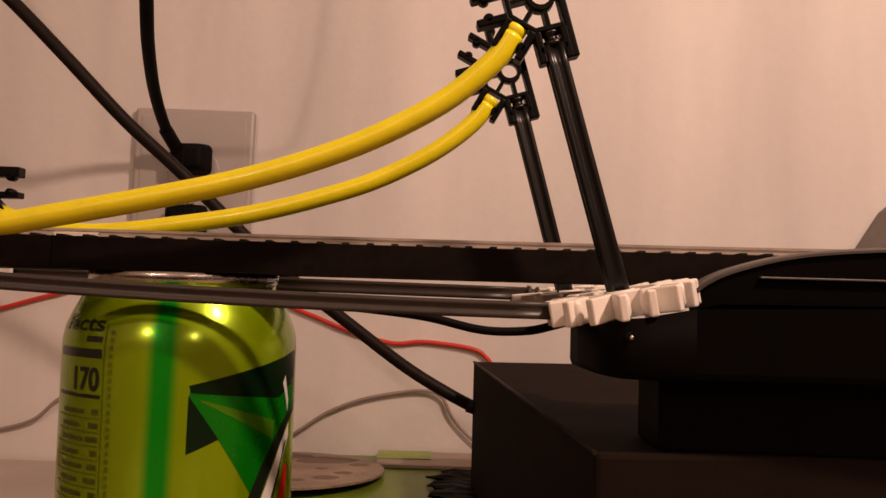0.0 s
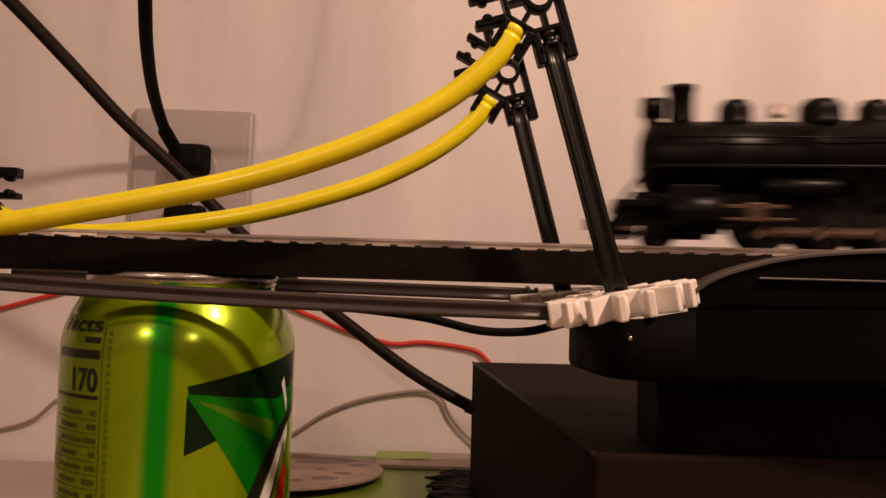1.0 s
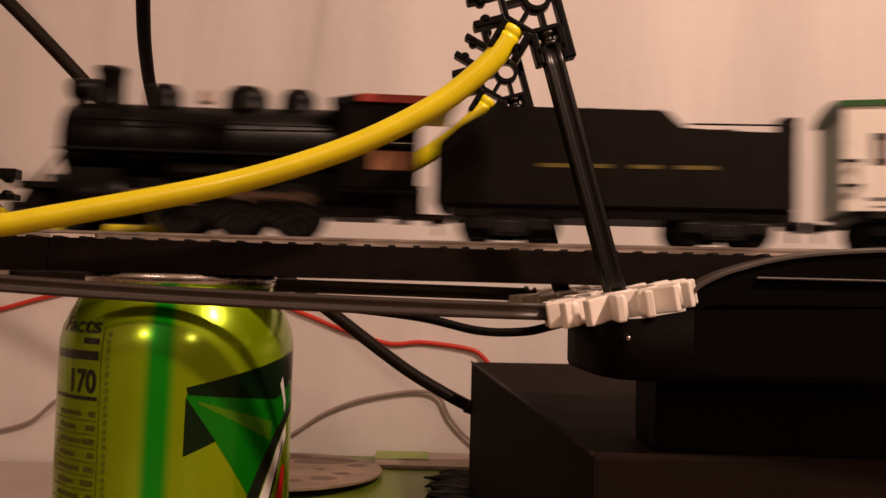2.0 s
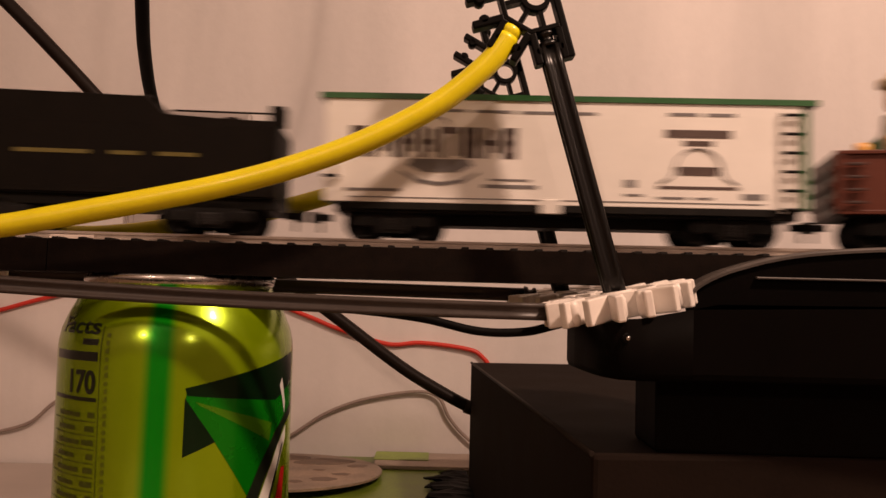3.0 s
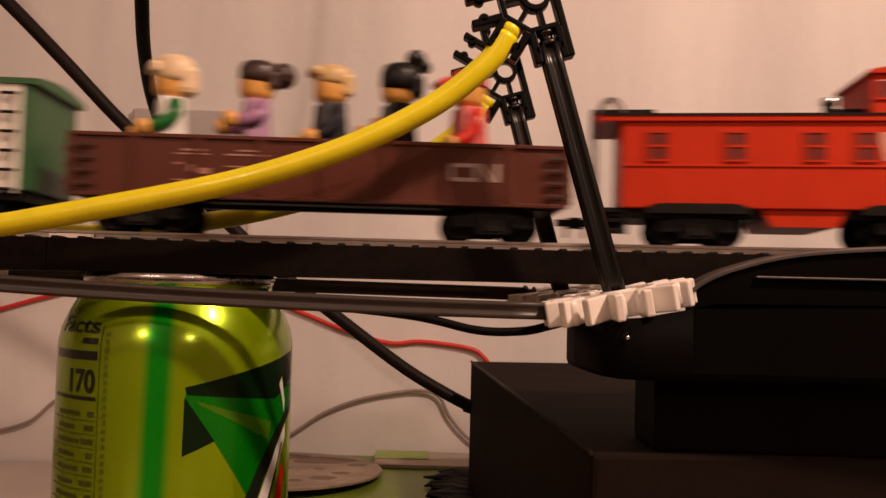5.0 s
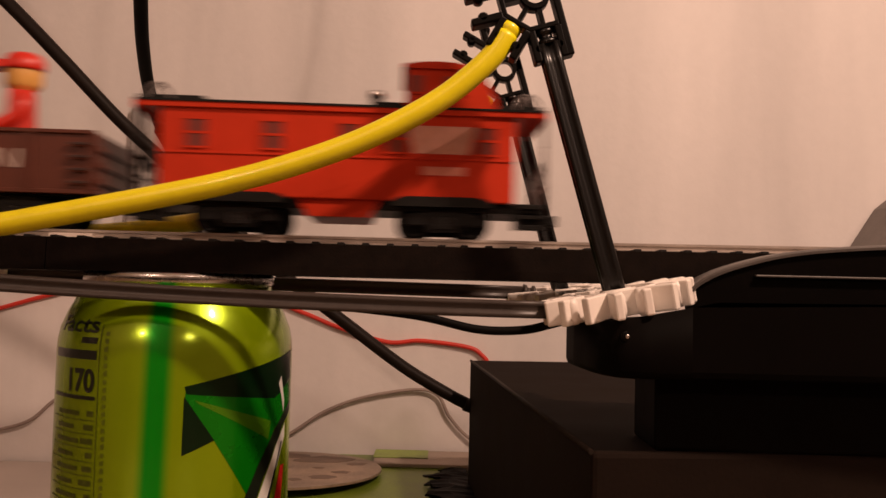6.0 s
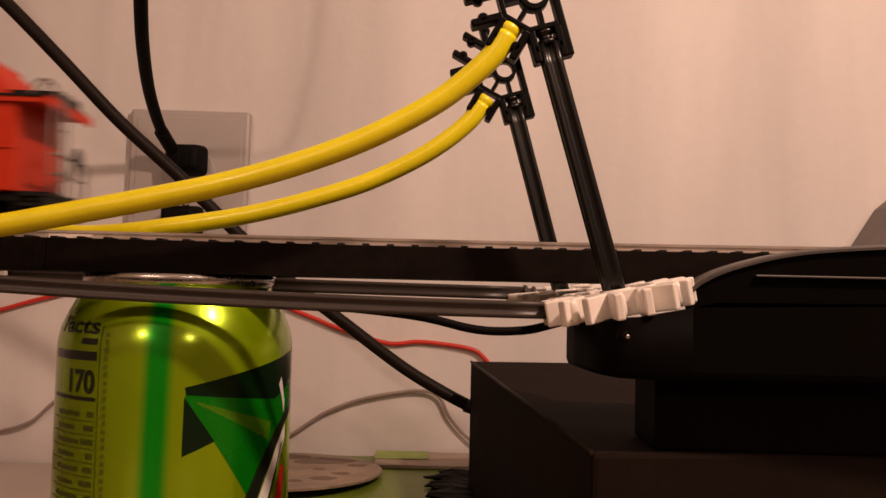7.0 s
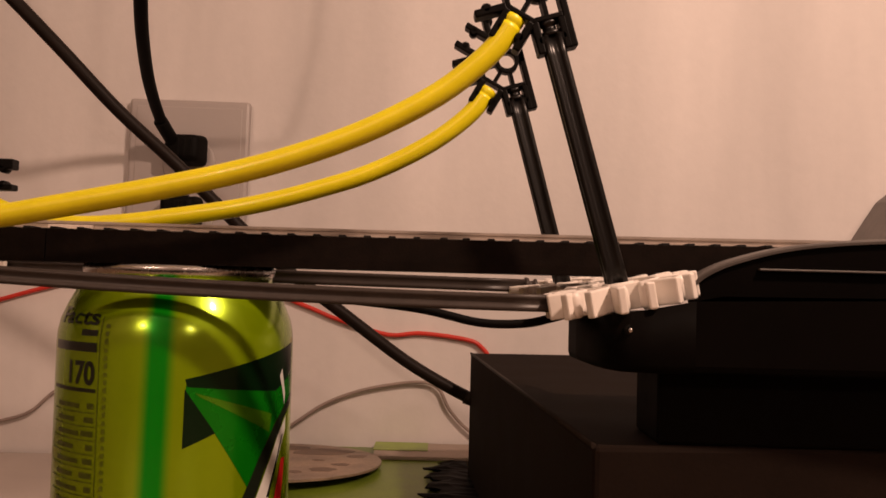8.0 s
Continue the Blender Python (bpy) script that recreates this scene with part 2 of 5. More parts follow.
def plug(x, z):
    o = thing("power_plug", "black rubber power plug pushed into the wall outlet", "plug", mm(x, 551.8, z, 0, 0, 0))
    bm = cube(NB(), -13.2, 12.6, -16, 0, -10.4, 10.4)
    for v in bm.verts:
        if v.co.y < -8:
            v.co.x, v.co.z = v.co.x * 0.82 - 1.5, v.co.z * 0.8 + 0.6
    bmesh.ops.bevel(bm, geom=list(bm.edges), offset=3.6, segments=4, affect="EDGES", profile=0.5)
    for f in bm.faces:
        f.smooth = True
    part("plug_body", bm, CORD, o)
    grips = NB()
    for k in range(3):
        cube(grips, -4.0 + 4.0 * k, -2.6 + 4.0 * k, -16.6, -15.2, -5.0, 6.0, 0.3)
    part("grip_ridges", grips, CORD, o)
    return o


outlet()
plug(-164.0, 199.5)
plug(-165.5, 160.0)
cord = thing("mains_cable", "black power cable hanging down to the upper plug", "cord")
relief = sweep(NB(), curve([(-169.5, 541.5, 200.5), (-171.2, 540, 203.1), (-173.4, 531, 209.5), (-174.6, 523.5, 214)]), ring(4.3))
part("strain_relief", relief, CORD, cord)
part("cable", sweep(NB(), curve([(-171.2, 540, 203.1), (-174.2, 522, 214.9), (-170.8, 490, 229.8), (-162.8, 455, 243.9), (-155.1, 428, 256.4), (-146.8, 402, 276.3), (-140.6, 385, 333.9), (-132.2, 380, 426.0)]), [(1.05 * a, 0.8 * b) for a, b in ring(3.5)]), CORD, cord)
cord = thing("thick_cord", "thick dark rubber cord running across the wall to the black box", "cord")
part("cable", sweep(NB(), curve([(-332.7, 396, 373.3), (-273.6, 398, 306.4), (-233.9, 402, 271.8), (-213.2, 406, 254.1), (-187.0, 412, 227.5), (-161.0, 420, 199.8), (-134.2, 428, 175.2), (-106.2, 436, 147.9), (-80.5, 444, 124.1), (-48.1, 452, 99.5), (-17.6, 458, 76.9), (6.4, 460.5, 62.8), (20.5, 461, 55.9)]), ring(3.3)), CORD2, cord)
part("cord_grommet", sweep(NB(), [(15.6, 460.6, 57.6), (20.5, 461, 55.9)], ring(3.7)), CORD2, cord)
wire = thing("red_wire", "thin red insulated wire sagging along the wall", "wire")
part("cable", sweep(NB(), curve([(-420, 520, 60), (-376.0, 558.5, 80.3), (-308.6, 557.5, 95.1), (-287.0, 557.5, 99.8), (-258.0, 557.5, 108.3), (-214.3, 557.5, 118.3), (-140.7, 557.5, 118.6), (-88.5, 557.5, 101.6), (-66.1, 557.5, 93.0), (-32.7, 557.5, 83.7), (-10.8, 557.5, 85.0), (18.7, 557, 81.8), (29, 557, 77), (35, 557, 66), (38, 557, 30)]), ring(1.45, 10)), RED_WIRE, wire)
wire = thing("grey_wire", "thin grey cable looping in front of the wall", "wire")
part("cable", sweep(NB(), curve([(-411.9, 564.2, 0.6), (-339.8, 561.1, 8.8), (-298.6, 558.1, 18.7), (-284.2, 557.0, 21.0), (-262.6, 556.0, 28.1), (-243.0, 556.0, 43.8), (-211.1, 558.1, 50.0), (-169.9, 557.0, 17.1), (-139.0, 556.0, 6.8), (-122.5, 556.0, 10.9), (-95.3, 556.0, 22.5), (-72.0, 556.0, 37.8), (-46.5, 556.0, 47.6), (-13.6, 556.0, 53.3), (1.2, 556.0, 50.0), (9.0, 556.0, 36.4), (22.1, 556.0, 22.9), (46.3, 553.0, 8.8), (70, 553, 2.5)]), ring(1.15, 10)), PALE_WIRE, wire)


# ---- papers and discs on the desk ----
def sheet(name, label, category, outline, z, material, thick=0.6, tilt=0):
    bm = prism(NB(), outline, 0, thick)
    ob = part(name, bm, material, None, "", mm(0, 0, z) @ pose(0, 0, 0, 90 + tilt))
    return tagged(ob, label, category)


tagged(part("magazine", cube(NB(), -140, 18, 380, 552, 0.2, 11.5, 0.5), LIMEPAPER), "glossy lime green magazine lying on the desk", "magazine")
tagged(part("paper_sheet", cube(NB(), -37, 34, 514, 556, 11.7, 14.0, 0.4), PAPER), "pale printed booklet lying on the green magazine", "booklet")
tagged(part("green_card", cube(NB(), -38, -4, 530, 555, 14.2, 14.6, 0.15), mat("lime_card", (0.26, 0.36, 0.06), 0.4, vary=0.4, scale=45)), "green and white card on the booklet", "card")


tagged(part("paper_sheet", cube(NB(), -340, -146, 380, 556, 0.2, 1.6, 0.2), mat("white_paper", (0.50, 0.44, 0.40), 0.7, vary=0.08, scale=20)), "blank pale paper sheet lying on the desk", "paper")


def disc(x, y, z, rx, ry):
    o = thing("compact_disc", "scratched silver disc lying on the papers", "disc", mm(x, y, z, rx, ry))
    bm = NB()
    prof = [(7.5, 0), (60, 0), (60, 1.2), (7.5, 1.2)]
    n = 64
    rows = [[bm.verts.new((r * math.cos(2 * math.pi * i / n), r * math.sin(2 * math.pi * i / n), h)) for i in range(n)] for r, h in prof]
    for k in range(4):
        for i in range(n):
            bm.faces.new((rows[k][i], rows[k][(i + 1) % n], rows[(k + 1) % 4][(i + 1) % n], rows[(k + 1) % 4][i]))
    part("disc_plate", bm, DISC, o)
    bm = NB()
    random.seed(11)
    for cx, cy, size in ((24, 30, 19), (2, 42, 13), (38, -10, 6), (44, 18, 7), (-20, 30, 14), (16, -34, 5), (30, -26, 8), (8, -44, 6), (-34, -12, 13), (24, 2, 4)):
        rim = [(cx + size * random.uniform(0.72, 1.08) * math.cos(2 * math.pi * i / 14), cy + 0.75 * size * random.uniform(0.72, 1.08) * math.sin(2 * math.pi * i / 14)) for i in range(14)]
        bm = NB()
        low, top = [bm.verts.new((x, y, 1.0)) for x, y in rim], [bm.verts.new((x, y, 1.32)) for x, y in rim]
        bm.faces.new(top)
        for i in range(14):
            bm.faces.new((low[i], low[(i + 1) % 14], top[(i + 1) % 14], top[i]))
        part("print_mark", bm, DISCINK, o, "dark brown printed blotch")


disc(-90, 488, 14.4, -2.2, 0)

film = thing("crumpled_film", "crumpled black plastic film beside the box", "film")
bm = NB()
random.seed(4)
for layer in range(3):
    back, front, lift = 508 - 14 * layer, 395 - 6 * layer, 12.2 + 1.5 * layer
    n = 25
    edge = [4 + 5 * math.sin(1.3 * i + 2 * layer) + random.uniform(-3.5, 3.5) - 2 * layer for i in range(n)]
    rows = [[bm.verts.new((x, back + (front - back) * i / (n - 1), lift + h + random.uniform(-0.4, 0.9))) for x, h in ((edge[i], 0), (edge[i] * 0.5 + 9, 1.2), (19.0 + 0.07 * max(0.0, 462 - back - (front - back) * i / (n - 1)), 0.6))] for i in range(n)]
    low = [[bm.verts.new(v.co - Vector((0, 0, 0.8))) for v in row] for row in rows]
    for i in range(n - 1):
        for j in range(2):
            bm.faces.new((rows[i][j], rows[i][j + 1], rows[i + 1][j + 1], rows[i + 1][j]))
            bm.faces.new((low[i][j], low[i + 1][j], low[i + 1][j + 1], low[i][j + 1]))
        bm.faces.new((rows[i][0], rows[i + 1][0], low[i + 1][0], low[i][0]))
        bm.faces.new((rows[i][2], low[i][2], low[i + 1][2], rows[i + 1][2]))
part("film_folds", bm, FOIL, film)

# ---- black box and the housing on it ----
def black_box():
    o = thing("black_box", "black vinyl-covered equipment box with a brownish top edge", "box", mm(18.3, 462, 0, 0, 0, 4.4))
    part("body", cube(NB(), 0, 330, -257, 0, 2, 81.0, 1.4), BOX, o)
    for x, y in ((12, -12), (310, -12), (12, -245), (310, -245)):
        part("foot", rod(NB(), (x, y, 0), (x, y, 2.2), 6), CORD, o)
    part("trim_edge", sweep(NB(), [(0.2, -1, 80.8), (0.2, -256, 80.8)], ring(0.7, 8)), BOXEDGE, o, "brownish top edge")


def housing():
    o = thing("black_housing", "glossy black plastic appliance housing with a curved rim", "appliance", mm(0, 0, 0))
    plan = [(36.0, 236), (36.6, 226), (37.6, 214), (39.2, 206), (41.6, 201), (45, 199.4), (50, 199), (60, 199), (66, 199), (140, 199), (140, 236)]
    bm = NB()
    rows = []
    for inset, low in ((1.8, 99.2), (0.5, 99.8), (0.0, 101.2), (0.0, None)):
        row = []
        for x, y in plan:
            z = float(np.interp(x, [36, 46, 60, 66, 140], [111.6, 113.6, 116.3, 117.6, 118.4])) if low is None else low
            row.append(bm.verts.new((x + (inset if x < 48 else 0), y + (inset if y < 230 else 0), z)))
        rows.append(row)
    for r0, r1 in zip(rows, rows[1:]):
        for i in range(len(plan)):
            j = (i + 1) % len(plan)
            bm.faces.new((r0[i], r0[j], r1[j], r1[i])).smooth = i < 7
    bm.faces.new(rows[0][::-1])
    bm.faces.new(rows[-1])
    part("body", bm, HOUSING, o)
    arc = curve([(63.6, 0, 120.4), (65.7, 0, 122.2), (69.2, 0, 124.2), (74.5, 0, 126.3), (84.6, 0, 129.1), (96.2, 0, 130.9), (113, 0, 132.2), (136, 0, 133.0)], 6)
    outline = [(65.6, 104), (136, 104)] + [(p.x, p.z) for p in reversed(arc)]
    part("rim_panel", prism(NB(), outline, 213, 220), HOUSING, o)
    # rim and ledge take the painted highlight grey
    part("rim", sweep(NB(), [(p.x, 216.5, p.z) for p in arc], [(-4.4, -0.45), (4.4, -0.45), (4.4, 0.2), (4.0, 0.6), (3.2, 0.8), (-3.2, 0.8), (-4.0, 0.6), (-4.4, 0.2)], smooth=False), EDGE, o, "black rim painted grey for its highlight")
    part("ledge", cube(NB(), 79.5, 136, 211.6, 214, 124.1, 124.7, 0.2), EDGE, o, "thin grey ledge")
    part("screw_recess", lathe(NB(), [(1.3, 0.3), (1.3, -0.15), (0.9, -0.2)], 16, "y", (44.6, 199.7, 109.2)), BLACK_TOY, o)
    part("screw", lathe(NB(), [(0.6, 0), (0.5, -0.35), (0.2, -0.45)], 12, "y", (44.8, 199.5, 109.2)), ALU, o)
    # added support block; its black also stands for the shade under the housing
    part("base", cube(NB(), 54, 138, 209, 232, 81.0, 100.5, 1.0), HOUSING, o)


black_box()
housing()
# soft shadow at the wall's right end, built as a solid grey block
tagged(part("wall_shadow_block", prism(NB(), [(268, 0), (420, 0), (420, 215), (350, 208), (310, 198), (286, 178), (268, 150)], 510, 556), SHADOWGREY), "grey block standing in for a soft shadow on the wall", "cushion")


# ---- soda can ----
CAN = (-76.9, 255)


def can_radius(z):
    return float(np.interp(z, [0, 13, 17, 100, 103, 106.5, 111, 115.2, 118], [25, 33.1, 33.3, 33.3, 33.1, 32.4, 30.6, 28.4, 26.9]))


def on_can(u, z, thick):
    """A place on the can's wall: arc length u from the front, height z."""
    a, q = u / 33.3, can_radius(z) + thick
    return Vector((q * math.sin(a), -q * math.cos(a), z))


def cut(flat, axis, step):
    spots = [v.co[axis] for v in flat.verts]
    at = math.floor(min(spots)) + step
    top = max(spots)
    no = (1, 0, 0) if axis == 0 else (0, 0, 1)
    while at < top:
        bmesh.ops.bisect_plane(flat, geom=flat.verts[:] + flat.edges[:] + flat.faces[:], plane_co=(at * no[0], 0, at * no[2]), plane_no=no)
        at += step


def wrapped(shapes, thick=0.12):
    """Flat outlines in (arc length, height) laid on the can's wall as thin print."""
    bm = NB()
    for outline in shapes:
        flat = NB()
        flat.faces.new([flat.verts.new((u, 0, v)) for u, v in outline])
        cut(flat, 0, 1.5)
        if max(v for _, v in outline) > 100:
            cut(flat, 2, 2.0)
        flat.verts.index_update()
        new_v = [bm.verts.new(on_can(v.co.x, v.co.z, thick)) for v in flat.verts]
        for f in flat.faces:
            bm.faces.new([new_v[v.index] for v in f.verts]).smooth = True
        flat.free()
    return bm


def words(text, u, z, height, thick, width, bold=0.0):
    """Lettering in the built-in font laid on the can, its lower left corner at (u, z)."""
    data = bpy.data.curves.new("letters", "FONT")
    data.body, data.size, data.offset = text, 1.0, bold
    tmp = bpy.data.objects.new("letters", data)
    me = tmp.to_mesh()
    bm = NB()
    bm.from_mesh(me)
    tmp.to_mesh_clear()
    bpy.data.objects.remove(tmp)
    bpy.data.curves.remove(data)
    xs, ys = [q.co.x for q in bm.verts], [q.co.y for q in bm.verts]
    x0, x1, y0, y1 = min(xs), max(xs), min(ys), max(ys)
    for q in bm.verts:
        q.co = on_can(u + (q.co.x - x0) * width / (x1 - x0), z + (q.co.y - y0) * height / (y1 - y0), thick)
    return bm


def can_paint():
    """Metallic lime paint with a soft green band down the front."""
    m = mat("lime_can", (0.30, 0.47, 0.001), 0.2, metal=0.55, vary=0.05, scale=60, bump=0.02, coat=0.3)
    n, l = m.node_tree.nodes, m.node_tree.links
    bsdf = n["Principled BSDF"]
    old = bsdf.inputs["Base Color"].links[0].from_socket
    tc = n.new("ShaderNodeTexCoord")
    sep = n.new("ShaderNodeSeparateXYZ")
    l.new(tc.outputs["Object"], sep.inputs[0])
    flip = n.new("ShaderNodeMath")
    flip.operation = "MULTIPLY"
    flip.inputs[1].default_value = -1
    l.new(sep.outputs["Y"], flip.inputs[0])
    ang = n.new("ShaderNodeMath")
    ang.operation = "ARCTAN2"
    l.new(sep.outputs["X"], ang.inputs[0])
    l.new(flip.outputs[0], ang.inputs[1])
    lean = n.new("ShaderNodeMath")
    lean.operation = "MULTIPLY_ADD"
    lean.inputs[1].default_value = -0.55
    lean.inputs[2].default_value = 0.147
    l.new(sep.outputs["Z"], lean.inputs[0])
    off = n.new("ShaderNodeMath")
    off.operation = "ADD"
    l.new(ang.outputs[0], off.inputs[0])
    l.new(lean.outputs[0], off.inputs[1])
    dist = n.new("ShaderNodeMath")
    dist.operation = "ABSOLUTE"
    l.new(off.outputs[0], dist.inputs[0])
    fade = n.new("ShaderNodeMapRange")
    fade.interpolation_type = "SMOOTHSTEP"
    fade.inputs["From Min"].default_value, fade.inputs["From Max"].default_value = 0.045, 0.15
    fade.inputs["To Min"].default_value, fade.inputs["To Max"].default_value = 1, 0
    l.new(dist.outputs[0], fade.inputs["Value"])
    blend = n.new("ShaderNodeMix")
    blend.data_type = "RGBA"
    blend.inputs["B"].default_value = (0.004, 0.38, 0.006, 1)
    l.new(fade.outputs[0], blend.inputs["Factor"])
    l.new(old, blend.inputs["A"])
    l.new(blend.outputs["Result"], bsdf.inputs["Base Color"])
    return m


def soda_can():
    o = thing("soda_can", "lime green aluminium soda can holding up the track", "can", mm(CAN[0], CAN[1], 0, 0, 0, 13.4))
    R = 33.3
    part("can_body", lathe(NB(), [(20, 4), (23, 0.5), (25, 0), (26.5, 0.8), (29.5, 5), (32.3, 10), (33.1, 13), (R, 17), (R, 100), (33.1, 103), (32.4, 106.5), (30.6, 111), (28.4, 115.2), (26.9, 118), (26.4, 119.2)], 96), can_paint(), o)
    part("rim", lathe(NB(), [(24.0, 118.2), (26.4, 118.9), (27.2, 119.6), (27.4, 121.2), (26.9, 122.0), (26.2, 122.1), (25.5, 121.4), (24.6, 117.5), (10, 117.0)], 64), ALU, o, "bare aluminium rim")
    part("dark_facet", wrapped([[(3.8, 92.2), (20.0, 95.8), (32.0, 98.2), (44.5, 100.2), (44.5, 92.0), (32.5, 87.2), (18, 88.8), (4.4, 90.2)], [(3.8, 89.6), (12.0, 77.8), (3.6, 74.2)]]), DARKGREEN, o, "dark green printed facets")
    part("green_facet", wrapped([[(3.9, 88.2), (4.2, 91.2), (18.0, 90.0), (32.5, 89.5), (44.5, 93.0), (44.5, 84.5), (36.0, 80.5), (32.5, 78.0), (26.0, 69.4), (22.2, 62.0), (12.0, 77.6)]], 0.1), GREEN, o, "green printed facets")
    part("light_facet", wrapped([[(6.5, 88.6), (31.0, 81.0), (30.0, 76.0), (7.5, 87.6)]], 0.16), GREEN2, o, "lighter olive printed facet")
    part("black_slash", wrapped([[(16.0, 49.0), (19.2, 49.0), (24.0, 57.0), (28.2, 65.5), (33.5, 73.8), (38.0, 79.0), (44.5, 82.6), (44.5, 85.6), (38.0, 82.4), (32.3, 77.8), (25.8, 69.3), (20.6, 59.8)], [(29.4, 58.0), (30.6, 58.0), (35.6, 70.0), (37.8, 74.6), (36.6, 74.0)]], 0.26), BLACKPRINT, o, "black printed slash")
    part("white_slash", wrapped([[(20.0, 49.0), (26.5, 49.0), (29.0, 54.0), (32.0, 62.0), (36.0, 70.0), (39.5, 75.5), (39.5, 79.4), (34.4, 74.4), (29.2, 66.0)], [(34.6, 91.2), (36.0, 93.3), (38.6, 86.0), (38.2, 82.6), (36.4, 87.4)]], 0.22), WHITEPRINT, o, "white printed slash")
    part("red_slash", wrapped([[(31.0, 49.0), (36.5, 49.0), (38.5, 60.0), (39.5, 67.5), (37.0, 67.5), (34.0, 59.0)]], 0.24), REDPRINT, o, "red printed slash")
    part("facts_word", words("Facts", -38.6, 105.6, 4.3, 0.2, 18.4, 0.02), BLACKPRINT, o, "black printed word")
    part("calorie_number", words("170", -30.4, 89.8, 6.4, 0.2, 10.0, 0.03), BLACKPRINT, o, "black printed number")
    bars = [[(-40, 98.6), (-20.0, 98.6), (-20.0, 101.0), (-40, 101.0)], [(-40, 88.0), (-20.0, 88.0), (-20.0, 89.0), (-40, 89.0)], [(-26.0, 102.8), (-20.2, 102.8), (-20.2, 104.4), (-26.0, 104.4)]]
    part("ruled_bar", wrapped(bars, 0.15), BLACKPRINT, o, "black ruled bars")
    bars = []
    for k in range(9):
        z = 82.6 - 3.6 * k
        bars.append([(-40, z), (-20.0, z), (-20.0, z + 0.25), (-40, z + 0.25)])
        bars.append([(-22.6 - (k % 3), z + 1.1), (-20.3, z + 1.1), (-20.3, z + 2.6), (-22.6 - (k % 3), z + 2.6)])
        bars.append([(-36, z + 1.1), (-25.5 - (k % 2) * 2, z + 1.1), (-25.5 - (k % 2) * 2, z + 2.3), (-36, z + 2.3)])
    bars.append([(-19.3, 20), (-19.05, 20), (-19.05, 108), (-19.3, 108)])
    part("table_print", wrapped(bars, 0.15), mat("worn_black_print", (0.06, 0.085, 0.004), 0.3, vary=0.4, scale=900, coat=0.3), o, "black ruled table print")
    small = []
    for k in range(34):
        z = 105 - 2.1 * k
        small.append([(-17.7 + 0.2 * (k % 2), z), (-16.6, z), (-16.6, z + 1.0 + 0.3 * (k % 3)), (-17.7, z + 1.1)])
    part("small_print", wrapped(small, 0.12), mat("olive_print", (0.10, 0.14, 0.004), 0.35, vary=0.2), o, "tiny unreadable print")


soda_can()


# ---- toy construction bridge ----
def connector(name, label, m, slots, R, material, th=5.0, group="toy connectors"):
    """A flat snap connector: a hub ring, spokes, a rim and a pair of prongs for each slot (degrees)."""
    o = thing(name, label, "connector", m, group)
    bm = NB()
    n = 24
    rows = [[bm.verts.new((r * math.cos(2 * math.pi * i / n), r * math.sin(2 * math.pi * i / n), h)) for i in range(n)] for r, h in ((2.75, -th / 2), (4.0, -th / 2), (4.0, th / 2), (2.75, th / 2))]
    for k in range(4):
        for i in range(n):
            f = bm.faces.new((rows[k][i], rows[k][(i + 1) % n], rows[(k + 1) % 4][(i + 1) % n], rows[(k + 1) % 4][i]))
            f.smooth = k in (1, 3)
    part("hub_ring", bm, material, o)
    q = R * 0.5
    half = q * math.tan(radians(22.5))
    for a in slots:
        bm = NB()
        cube(bm, 3.7, q + 0.3, -0.6, 0.6, -th * 0.4, th * 0.4)
        cube(bm, q - 0.65, q + 0.65, -half - 0.3, half + 0.3, -th / 2, th / 2, 0.25)
        for s in (-1, 1):
            cube(bm, q + 0.4, R, s * 3.5 - 1.05, s * 3.5 + 1.05, -th / 2, th / 2, 0.45)
            lathe(bm, [(0.9, -th / 2), (1.5, -th * 0.3), (1.5, th * 0.3), (0.9, th / 2)], 10, "z", (R - 3.4, s * 2.7, 0))
        if len(slots) < 8 and a in (slots[0], slots[-1]):
            s = 1 if a == slots[0] else -1
            cube(bm, -2.0, R, min(s * 4.0, s * 5.9), max(s * 4.0, s * 5.9), -th / 2, th / 2, 0.4)
        bmesh.ops.rotate(bm, cent=(0, 0, 0), matrix=Matrix.Rotation(radians(a), 3, "Z"), verts=bm.verts)
        part("socket", bm, material, o)
    return o


RIDGED = []
for k in range(4):
    for j in range(-5, 6):
        u, v = 2.4 + 0.95 * math.cos(j * math.pi / 10), 0.95 * math.sin(j * math.pi / 10)
        c, d = math.cos((k + 0.5) * math.pi / 2), math.sin((k + 0.5) * math.pi / 2)
        RIDGED.append((u * c - v * d, u * d + v * c))
    a = (k + 1.0) * math.pi / 2
    RIDGED.append((1.75 * math.cos(a), 1.75 * math.sin(a)))


